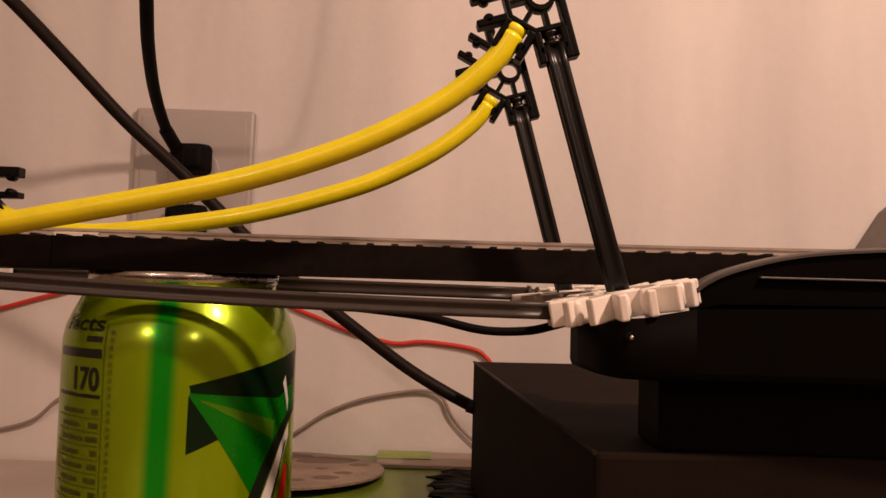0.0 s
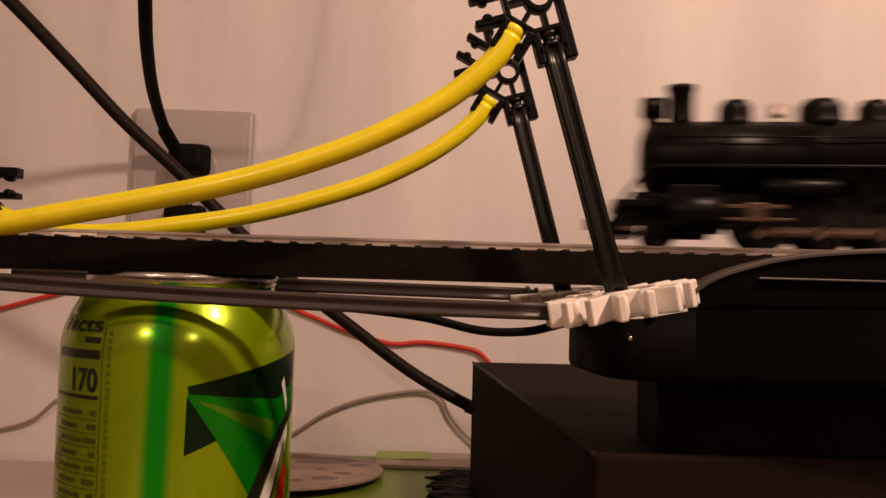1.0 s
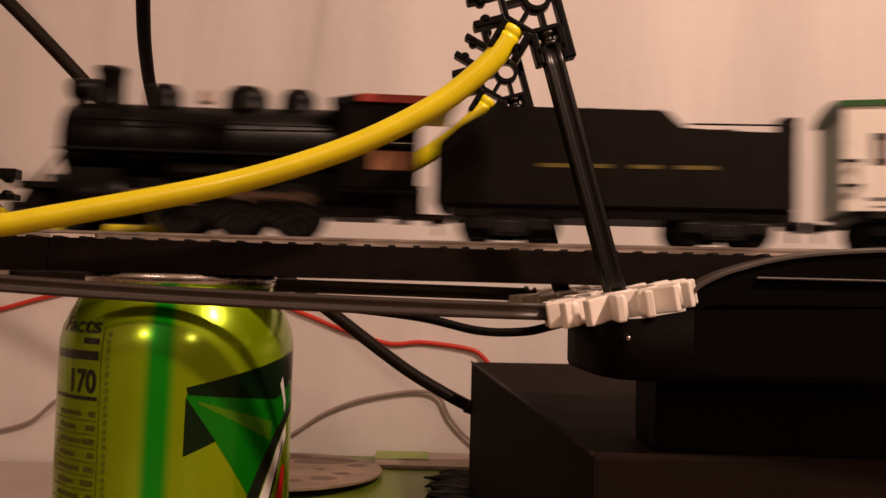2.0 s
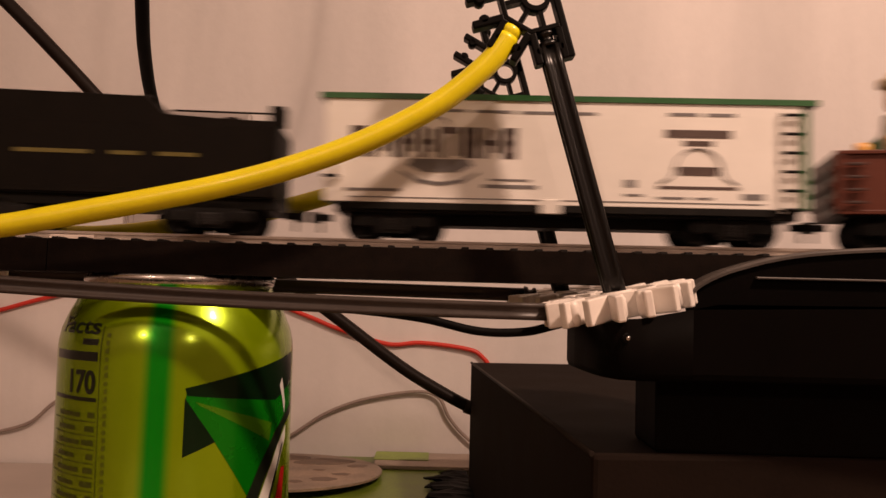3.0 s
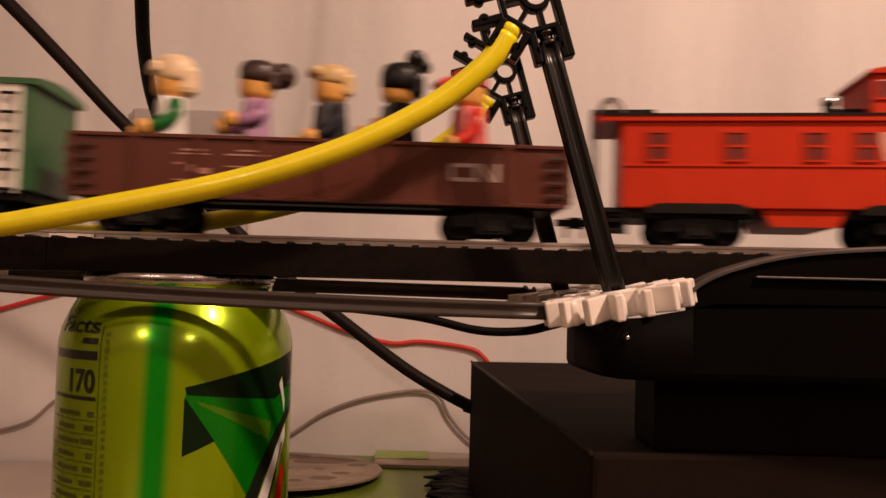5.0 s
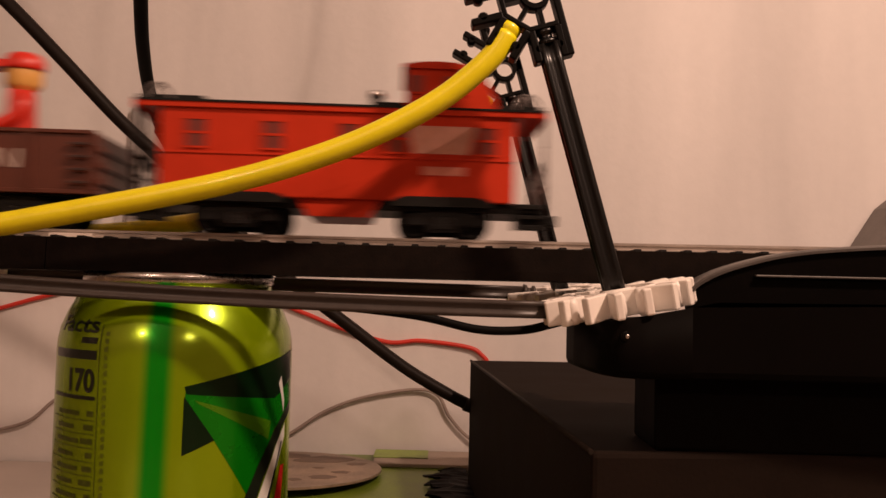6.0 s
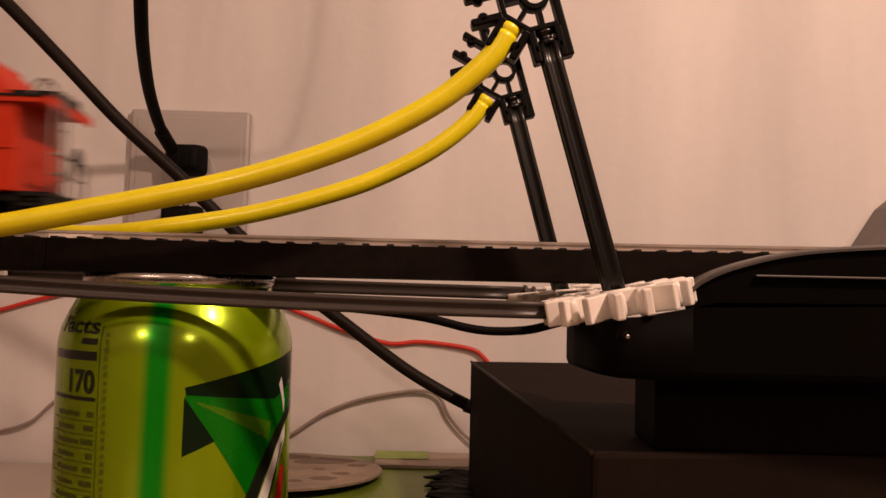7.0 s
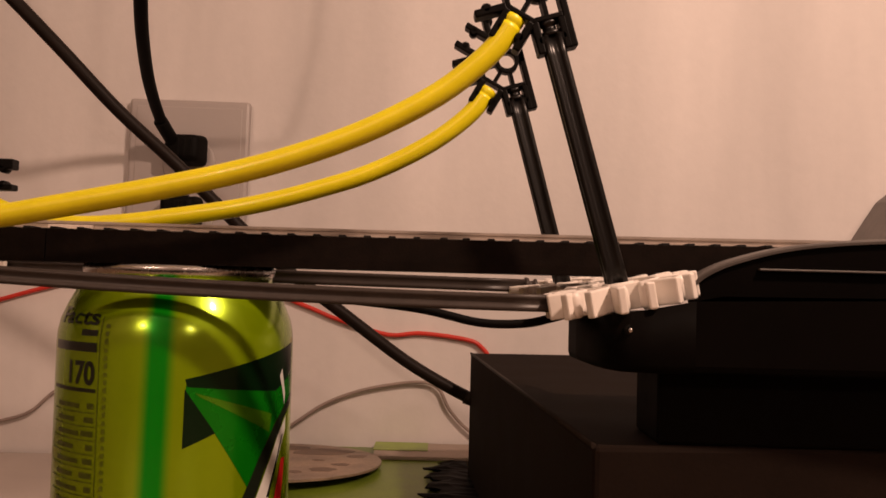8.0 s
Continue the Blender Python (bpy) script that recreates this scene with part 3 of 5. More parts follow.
def toy_rod(a, b, material, label, foot=False, slim=1.0, sag=0.0):
    o = thing("toy_rod", label, "rod", group="bridge rods")
    a, b = Vector(a), Vector(b)
    d = (b - a).normalized()
    start, stop = a + d * 4, b - d * (0 if foot else 4)
    line = [start.lerp(stop, k / 12) - Vector((0, 0, 4 * sag * (k / 12) * (1 - k / 12))) for k in range(13)]
    part("shaft", sweep(NB(), line, [(slim * u, slim * v) for u, v in RIDGED]), material, o)
    for p, q in ((a, a + d * 4.2), (b, b - d * 4.2))[:1 if foot else 2]:
        e = (q - p).normalized()
        bm = NB()
        pts = [p, p + e * 0.4, p + e * 1.2, p + e * 1.6, p + e * 2.6, p + e * 3.0, q]
        radii = [1.7, 2.5, 2.5, 1.8, 1.8, 2.7, 2.9]
        u = e.orthogonal().normalized()
        v = e.cross(u)
        rows = [[bm.verts.new(c + u * r * math.cos(2 * math.pi * i / 14) + v * r * math.sin(2 * math.pi * i / 14)) for i in range(14)] for c, r in zip(pts, radii)]
        for r0, r1 in zip(rows, rows[1:]):
            for i in range(14):
                bm.faces.new((r0[i], r0[(i + 1) % 14], r1[(i + 1) % 14], r1[i])).smooth = True
        bm.faces.new(rows[0][::-1])
        bm.faces.new(rows[-1])
        part("end_cap", bm, material, o)


def bridge():
    up = pose(0, 0, 0, 90)
    fan = (-74, -119, -164, -209, -254)
    blk = "black plastic snap connector at the top of the bridge post"
    connector("toy_connector", blk, mm(23.3, 217, 195.9) @ up, fan, 17.8, BLACK_TOY)
    connector("toy_connector", blk, mm(20.6, 282, 193.2) @ up, fan, 17.8, BLACK_TOY)
    low = "black plastic snap connector beside the track"
    connector("toy_connector", low, mm(-160.3, 282, 150.2) @ up, (0, -45, -90, -135, -180), 19, BLACK_TOY)
    connector("toy_connector", low, mm(-160.3, 217, 150.2) @ up, (0, -45, -90, -135, -180), 19, BLACK_TOY)
    star = range(0, 360, 45)
    wht = "flat white plastic snap connector at the foot of a post"
    connector("toy_connector", wht, mm(46, 217, 117.2, 1.5, -11, 0), star, 19, WHITE_TOY, 6.4)
    connector("toy_connector", wht, mm(42, 282, 117.6, 4, -6, 0), star, 19, WHITE_TOY, 5.8)
    connector("toy_connector", wht, mm(-160.3, 217, 121, 0, 2, 0), star, 19, WHITE_TOY, 5.8)
    connector("toy_connector", wht, mm(-160.3, 282, 121, 0, 2, 0), star, 19, WHITE_TOY, 5.8)
    post = "black ridged plastic bridge post leaning over"
    toy_rod((25.9, 217, 187.0), (45.4, 217, 119), BLACK_ROD, post, True)
    toy_rod((23.1, 282, 184.4), (41, 282, 119), BLACK_ROD, post, True)
    toy_rod((-160.3, 217, 141), (-160.3, 217, 122), BLACK_ROD, post)
    toy_rod((-160.3, 282, 141), (-160.3, 282, 122), BLACK_ROD, post)
    beam = "dark grey ridged plastic rod running beside the can"
    toy_rod((-150.5, 217, 120.3), (37.5, 217, 114.4), GREY_ROD, beam, slim=0.84, sag=1.3)
    toy_rod((-150.5, 282, 120.8), (32.5, 282, 118.6), GREY_ROD, beam, slim=0.84)
    o = thing("sagging_cable", "thin black cable sagging under the bridge rod", "cable", group="")
    part("cable", sweep(NB(), curve([(-150, 222, 119.4), (-110, 221, 118), (-60, 223, 116), (-33, 225, 114.6), (-6.1, 225, 112.2), (10.5, 225, 108.9), (22.4, 225, 108.9), (30, 225, 110.6), (36, 224, 112.6)]), ring(1.2, 10)), CORD, o)
    for y, pts in ((217, [(17.4, 187.6), (12.9, 180), (4.1, 171.6), (-4.5, 165.5), (-16, 159.2), (-27.5, 154.1), (-41.9, 149), (-56.3, 144.9), (-70.7, 141.6), (-85, 138.6), (-99.4, 135.7), (-113.8, 133), (-128, 132.6), (-141, 135.6), (-152.5, 142.4)]),
                   (282, [(14.7, 183.6), (9.4, 176), (0.2, 168.1), (-11, 161.1), (-25.9, 154), (-42.7, 148.4), (-57.7, 144.2), (-72.6, 141), (-91.4, 138), (-104.5, 136.1), (-120, 135), (-136, 136.4), (-152.5, 142.4)])):
        o = thing("yellow_tube", "bent yellow flexible plastic tube sagging between connectors", "tube", group="yellow tubes")
        path = curve([(x, y, z) for x, z in pts])
        part("shaft", sweep(NB(), path[2:-2], ring(3.05, 20)), YELLOW, o)
        for p, q in ((path[0], path[3]), (path[-1], path[-4])):
            e = (q - p).normalized()
            bm = NB()
            u, v = e.orthogonal().normalized(), e.cross(e.orthogonal().normalized())
            rows = [[bm.verts.new(p + e * h + (u * math.cos(math.pi * i / 9) + v * math.sin(math.pi * i / 9)) * w) for i in range(18)] for h, w in ((-0.6, 2.2), (-0.2, 2.9), (0.6, 3.1), (1.6, 3.0), (2.1, 2.75), (2.7, 2.75), (3.2, 3.0), ((q - p).length, 3.0))]
            for r0, r1 in zip(rows, rows[1:]):
                for i in range(18):
                    bm.faces.new((r0[i], r0[(i + 1) % 18], r1[(i + 1) % 18], r1[i])).smooth = True
            bm.faces.new(rows[0][::-1])
            bm.faces.new(rows[-1])
            part("end_cap", bm, YELLOW, o)


bridge()

# ---- track ----
TURN = 3.5
TRACK = mm(0, 252, 0, 0, 0, TURN)


BEND_AT, BEND_R, BEND_END = -30.0, 700.0, radians(25)


def centre(d):
    """The track's centre line: straight, then a curve towards the camera's side, then straight again. Gives x, y and heading."""
    if d <= BEND_AT:
        return d, 0.0, 0.0
    a = min((d - BEND_AT) / BEND_R, BEND_END)
    x, y = BEND_AT + BEND_R * math.sin(a), -BEND_R * (1 - math.cos(a))
    rest = max(0.0, d - BEND_AT - BEND_R * BEND_END)
    return x + rest * math.cos(a), y - rest * math.sin(a), -a


def along(section, d0, d1, step=10.0):
    """A section (across, height) carried along the track."""
    bm = NB()
    n = max(1, int(math.ceil((d1 - d0) / step)))
    rows = []
    for i in range(n + 1):
        d = d0 + (d1 - d0) * i / n
        x, y, h = centre(d)
        rows.append([bm.verts.new((x - w * math.sin(h), y + w * math.cos(h), z)) for w, z in section])
    k = len(section)
    for p0, p1 in zip(rows, rows[1:]):
        for i in range(k):
            bm.faces.new((p0[i], p0[(i + 1) % k], p1[(i + 1) % k], p1[i]))
    bm.faces.new(rows[0][::-1])
    bm.faces.new(rows[-1])
    return bm


def track():
    o = thing("model_track", "black plastic roadbed with nickel rails and dark ties", "track", TRACK)
    half = 17.2
    bed = [(-half, 122.1), (half, 122.1), (half, 124.5), (half - 0.4, 131.0), (-half + 0.4, 131.0), (-half, 124.5)]
    for k in range(-4, 4):
        part("roadbed", along(bed, -106.7 + 230 * k, 123.0 + 230 * k), ROADBED, o)
    sec = [(-1.3, 131.3), (1.3, 131.3), (1.3, 131.6), (0.4, 131.8), (0.4, 132.6), (0.75, 132.8), (0.75, 133.5), (-0.75, 133.5), (-0.75, 132.8), (-0.4, 132.6), (-0.4, 131.8), (-1.3, 131.6)]
    for y in (-8.6, 8.6):
        part("rail", along([(y + u, v) for u, v in sec], -1020, 920), RAIL, o)
        for d in (-103, 127):
            part("rail_joiner", along([(y - 1.6, 131.3), (y + 1.6, 131.3), (y + 1.4, 132.5), (y - 1.4, 132.5)], d - 6, d + 6), RAIL, o)
    proto = cube(NB(), -1.0, 1.0, -16.9, 16.9, 130.6, 131.55, 0.25)
    tie = part("tie", proto, TIE, o)
    rest = NB()
    for k in range(-145, 131):
        if k == 0:
            continue
        x, y, h = centre(7.0 * k)
        spot = mm(x, y, 0, 0, 0, math.degrees(h))
        if -45 < k < 45:
            t = new("tie", tie.data)
            t.parent = o
            t.matrix_basis = spot
        else:
            before = set(rest.verts)
            cube(rest, -1.0, 1.0, -16.9, 16.9, 130.6, 131.5)
            far = Matrix.Translation((x, y, 0)) @ Matrix.Rotation(h, 4, "Z")
            bmesh.ops.transform(rest, matrix=far, verts=[v for v in rest.verts if v not in before])
    tagged(part("far_ties", rest, TIE, o), kind="stuff")


track()

# ---- rolling stock: x along the track, the camera's side at -y, z from the rail's top ----
RAILTOP = 133.5
WHEELS = []


def wheelset(parent, x, r, name="wheelset", gauge=8.3, spokes=0):
    axle = rod(NB(), (0, -gauge - 1, 0), (0, gauge + 1, 0), 1.0, 10)
    wheels = []
    for s in (-1, 1):
        y = s * gauge
        if spokes:
            bm = NB()
            n = 28
            rows = [[bm.verts.new((q * math.cos(2 * math.pi * i / n), y + s * h, q * math.sin(2 * math.pi * i / n))) for i in range(n)] for q, h in ((r - 1.3, -1.1), (r + 0.6, -1.1), (r + 0.6, -0.6), (r, -0.5), (r, 1.1), (r - 1.3, 1.1))]
            for k in range(6):
                for i in range(n):
                    bm.faces.new((rows[k][i], rows[k][(i + 1) % n], rows[(k + 1) % 6][(i + 1) % n], rows[(k + 1) % 6][i]))
            for i in range(spokes):
                a = 2 * math.pi * i / spokes
                sweep(bm, [(1.0 * math.cos(a), y, 1.0 * math.sin(a)), ((r - 1) * math.cos(a), y, (r - 1) * math.sin(a))], [(-0.45, -0.5), (0.45, -0.5), (0.45, 0.5), (-0.45, 0.5)], smooth=False)
            cube(bm, -2.2, 2.2, y - 0.9, y + 0.9, -r + 1, -r * 0.45)
            lathe(bm, [(r - 1.0, y - 0.3 * s - 0.2), (r - 1.0, y - 0.3 * s + 0.1)], 24, "y")
            wheels.append(bm)
        else:
            lathe(axle, [(r * 0.55, -1.0), (r + 0.6, -1.1), (r + 0.6, -0.5), (r, -0.4), (r, 1.0), (r * 0.82, 1.1), (r * 0.7, 0.6), (r * 0.3, 0.7), (1.2, 1.3)] if s > 0 else [(1.2, -1.3), (r * 0.3, -0.7), (r * 0.7, -0.6), (r * 0.82, -1.1), (r, -1.0), (r, 0.4), (r + 0.6, 0.5), (r + 0.6, 1.1), (r * 0.55, 1.0)], 24, "y", (0, y, 0))
    ob = part(name, axle, TRUCKM, parent)
    for bm in wheels:
        part("driver_wheel", bm, TRUCKM, ob)
    WHEELS.append((ob, x, r))
    return ob


def truck(car, x, base=17.5, r=4.9):
    """A freight truck: two side frames with springs and journal boxes, a bolster and two wheelsets."""
    o = part("truck", cube(NB(), x - 3, x + 3, -11, 11, 5, 8, 0.4), TRUCKM, car)
    for s in (-1, 1):
        y0, y1 = (s * 11.0, s * 13.0) if s > 0 else (-13.0, -11.0)
        h = base / 2
        bm = prism(NB(), [(x - h - 3, 4.0), (x - h + 3, 4.0), (x - 4, 1.8), (x + 4, 1.8), (x + h - 3, 4.0), (x + h + 3, 4.0), (x + h + 3, 6.6), (x + h - 2, 7.2), (x + 4, 8.6), (x - 4, 8.6), (x - h + 2, 7.2), (x - h - 3, 6.6)], y0, y1)
        for j in (-1, 1):
            cube(bm, x + j * h - 2, x + j * h + 2, min(y0, y1) - (0.8 if s < 0 else 0), max(y0, y1) + (0.8 if s > 0 else 0), 3.4, 6.4, 0.3)
        part("side_frame", bm, TRUCKM, o)
        for j in (-1.8, 0, 1.8):
            part("spring", lathe(NB(), [(0.8 if k % 2 else 0.5, 2.4 + 0.45 * k) for k in range(9)], 8, "z", (x + j, s * 13.2, 0)), SPRING, o)
    wheelset(o, x - base / 2, r)
    wheelset(o, x + base / 2, r)
    return o


def coupler(car, x, way):
    bm = cube(NB(), min(x, x + way * 5), max(x, x + way * 5), -1.2, 1.2, 5.6, 7.6, 0.2)
    cube(bm, x + way * 5 - 1.4, x + way * 5 + 1.4, -2.2, 2.0, 5.0, 8.2, 0.4)
    cube(bm, x + way * 3.4 - 0.4, x + way * 3.4 + 0.4, -0.4, 0.4, 2.2, 5.4)
    part("coupler", bm, TRUCKM, car)


def bars(car, name, boxes, material, y=-17.1, label=""):
    """Painted marks on the car's side: (x0, x1, z0, z1) each."""
    for x0, x1, z0, z1 in boxes:
        part(name, cube(NB(), x0, x1, y - 0.12, y + 0.05, z0, z1), material, car, label)


def ladder(car, x0, x1, z0, z1, n, material, y=-17.0):
    o = part("ladder", cube(cube(NB(), x0, x0 + 0.6, y - 1.3, y, z0, z1), x1 - 0.6, x1, y - 1.3, y, z0, z1), material, car)
    for k in range(n):
        z = z0 + 1 + (z1 - z0 - 2) * k / (n - 1)
        part("rung", rod(NB(), (x0, y - 1.4, z), (x1, y - 1.4, z), 0.45, 8), UNDER, o)


def reefer():
    o = thing("boxcar", "white refrigerator boxcar with green roof, ends and dark lettering", "train car", group="train cars")
    L = 136
    part("body", cube(NB(), 1.4, L - 1.4, -16.8, 16.8, 10, 39.6, 0.4), CARGREEN, o)
    for s in (-1, 1):
        bm = NB()
        cube(bm, 1.0, L - 9.5, s * 17.0 - 0.3, s * 17.0 + 0.3, 10.0, 39.2, 0.15)
        part("side_panel", bm, CARWHITE, o)
        bm = NB()
        cube(bm, L - 9.4, L - 3.8, s * 16.9 - 0.3, s * 16.9 + 0.3, 10.0, 39.2, 0.15)
        part("end_panel", bm, CARWHITE, o)
    roof = []
    for k in range(9):
        y = -17.8 + 35.6 * k / 8
        roof.append((y, 40.4 + 1.6 * (1 - (y / 17.8) ** 2)))
    bm = NB()
    sec = [(-17.8, 38.8)] + [(17.8, 38.8)] + roof[::-1]
    a = [bm.verts.new((-0.6, y, z)) for y, z in sec]
    b = [bm.verts.new((L + 0.6, y, z)) for y, z in sec]
    for i in range(len(sec)):
        bm.faces.new((a[i], a[(i + 1) % len(sec)], b[(i + 1) % len(sec)], b[i]))
    bm.faces.new(a[::-1])
    bm.faces.new(b)
    r = part("roof", bm, CARGREEN, o)
    part("roof_walk", cube(NB(), 0, L, -3, 3, 41.9, 42.5, 0.1), CARGREEN, r)
    part("underframe", cube(cube(NB(), 4, L - 4, -15.5, 15.5, 7.2, 10.1, 0.3), 30, 106, -6, 6, 4.6, 7.4, 0.3), UNDER, o)
    part("side_sill", cube(NB(), 8, L - 12, -17.2, -16.0, 8.0, 10.4, 0.2), UNDER, o)
    part("step", cube(NB(), 61, 66.5, -17.6, -16.2, 7.6, 11.6, 0.2), CARWHITE, o, "white door step")
    ladder(o, L - 9.4, L - 4.2, 9, 37, 6, CARWHITE, -17.2)
    ladder(o, 0.8, 5.2, 15.9, 24.6, 2, CARWHITE, -17.3)
    # large dark word as plain blocks
    marks = []
    x = 8.2
    for w, top, mid, low in ((4.6, 1, 0, 1), (4.6, 1, 1, 0), (1.8, 0, 0, 0), (4.4, 1, 1, 0), (4.6, 0, 1, 0), (5.8, 1, 0, 0), (3.8, 1, 1, 1), (5.2, 0, 1, 0), (4.0, 1, 1, 1)):
        marks += [(x, x + 1.9, 22.6, 31.2), (x + w - 1.7, x + w, 23.2 + mid, 30.6)]
        marks += [(x, x + w, 29.3, 31.2)] * top + [(x, x + w, 26.2, 27.7)] * mid + [(x, x + w, 22.6, 24.3)] * low
        x += w + 0.9
    bars(o, "letter_stroke", marks, BROWNINK, -17.32, "dark lettering stroke")
    bm = prism(NB(), [(24, 20.4), (28, 18.6), (38, 18.6), (42, 20.6), (41, 22.2), (25, 22.2)], -17.5, -17.25)
    prism(bm, [(22, 19), (27, 16.6), (33, 15.8), (39, 16.6), (44, 19), (43.6, 18.2), (39, 15.6), (33, 14.8), (27, 15.6), (22.4, 18.2)], -17.5, -17.25)
    sweep(bm, [(31.5 + 4.2 * math.cos(math.pi * k / 10), -17.38, 31.2 + 2.6 * math.sin(math.pi * k / 10)) for k in range(11)], [(-0.15, -0.4), (0.15, -0.4), (0.15, 0.4), (-0.15, 0.4)])
    part("ribbon_emblem", bm, INKGREY, o, "dark ribbon emblem")
    bars(o, "lettering_bar", [(28, 40, 35.4, 36.2), (42, 53, 35.3, 36.1), (55, 76, 35.2, 36.0), (96, 104, 35.4, 36.3), (106, 114, 35.4, 36.3), (7, 22, 13.0, 13.8), (45, 60, 14.4, 15.4), (47, 58, 16.4, 17.0), (84, 87, 15.5, 17.5), (84, 89, 13.0, 13.6), (93, 101, 12.4, 13.0), (103, 108, 12.4, 13.0), (116, 122, 12.6, 14.2)], INKGREY, -17.32, "small grey lettering bar")
    bars(o, "emblem_bar", [(95, 113, 29.4, 31.6), (93, 115, 15.2, 16.0), (100, 108, 27.2, 28.6), (98.5, 109.5, 19, 21.4)], BROWNINK, -17.32, "dark emblem bar")
    bm = NB()
    sweep(bm, [(104 + 6.4 * math.cos(math.pi * k / 12), -17.35, 20.5 + 6.0 * math.sin(math.pi * k / 12)) for k in range(13)], [(-0.2, -0.4), (0.2, -0.4), (0.2, 0.4), (-0.2, 0.4)])
    sweep(bm, [(93.5, -17.35, 16.6), (96.5, -17.35, 18.2), (97.8, -17.35, 20.5)], [(-0.2, -0.3), (0.2, -0.3), (0.2, 0.3), (-0.2, 0.3)])
    sweep(bm, [(114.5, -17.35, 16.6), (111.5, -17.35, 18.2), (110.2, -17.35, 20.5)], [(-0.2, -0.3), (0.2, -0.3), (0.2, 0.3), (-0.2, 0.3)])
    part("bell_emblem", bm, INKGREY, o, "grey arched emblem")
    bars(o, "bottom_line", [(8, L - 14, 11.2, 11.5)], INKGREY, -17.32)
    truck(o, 20)
    truck(o, 115)
    coupler(o, 1, -1)
    coupler(o, L - 1, 1)
    return o


def gondola():
    o = thing("gondola_car", "oxide brown open gondola car carrying toy figures", "train car", group="train cars")
    L = 138
    part("floor_pan", cube(NB(), 1, L - 1, -15.4, 15.4, 9.4, 11, 0.2), BROWN, o)
    for s in (-1, 1):
        part("side_wall", cube(NB(), 0.6, L - 0.6, s * 15.9 - 0.55, s * 15.9 + 0.55, 9.6, 26.0, 0.15), BROWN, o)
        part("top_rail", cube(NB(), 0, L, s * 16.2 - 1.0, s * 16.2 + 1.0, 25.6, 26.7, 0.2), BROWN, o)
        part("bottom_rail", cube(NB(), 0.4, L - 0.4, s * 16.2 - 0.7, s * 16.2 + 0.7, 9.2, 10.4, 0.2), BROWN, o)
        for k in range(9):
            x = 0.9 + 17.1 * k
            part("rib", cube(NB(), x - 0.9, x + 0.9, s * 16.6 - 0.6, s * 16.6 + 0.6, 10.2, 25.8, 0.3), BROWN, o)
    for x in (0.6, L - 0.6):
        part("end_wall", cube(NB(), x - 0.6, x + 0.6, -15.6, 15.6, 9.6, 26.4, 0.15), BROWN, o)
    for x in (-0.5, L + 0.5):
        for z in (13, 17.5, 22):
            part("end_rib", cube(NB(), x - 0.6, x + 0.6, -15.5, 15.5, z - 0.7, z + 0.7, 0.2), BROWN, o)
    irons = mat("dark_brown_irons", (0.035, 0.012, 0.008), 0.5, vary=0.2)
    for x in (L - 6.5, 2.5):
        for z in (12, 15.5, 19, 22.5):
            part("grab_iron", cube(NB(), x, x + 5, -18.0, -17.0, z, z + 0.7, 0.1), irons, o)
    part("underframe", cube(cube(NB(), 4, L - 4, -12, 12, 8.8, 9.5, 0.2), 34, 104, -2, 2, 7.8, 8.9, 0.3), UNDER, o)
    bars(o, "lettering_bar", [(29, 38.5, 21.2, 21.6), (29, 38.5, 14.0, 14.4), (29, 31, 18.4, 19.0), (33, 34.6, 16.5, 18.5), (36, 38.5, 16.0, 17.6), (31, 37, 22.2, 22.8), (43, 54, 21.2, 21.7), (43, 54, 14.0, 14.4), (43, 53, 18.0, 18.4), (46, 53, 22.4, 22.9)], FADED, -16.5, "small pale lettering bar")
    bm = NB()
    for stroke in ([(105.6, 17.6), (111.8, 17.6), (111.8, 18.7), (106.3, 18.7), (106.0, 19.1), (106.0, 21.2), (106.3, 21.6), (111.4, 21.6), (111.4, 22.7), (105.6, 22.7), (104.6, 21.8), (104.6, 18.5)],
                   [(111.9, 17.6), (113.1, 17.6), (112.7, 22.7), (111.5, 22.7)],
                   [(112.8, 22.7), (113.9, 22.7), (117.6, 17.6), (116.4, 17.6)],
                   [(117.5, 17.6), (118.7, 17.6), (118.9, 22.7), (117.7, 22.7)]):
        prism(bm, [(u - 0.6, v - 1.6) for u, v in stroke], -16.7, -16.45)
    part("white_emblem", bm, mat("white_lettering", (0.42, 0.32, 0.28), 0.6, vary=0.2, scale=300), o, "white line emblem")
    truck(o, 19)
    truck(o, 117)
    coupler(o, 1, -1)
    coupler(o, L - 1, 1)
    return o


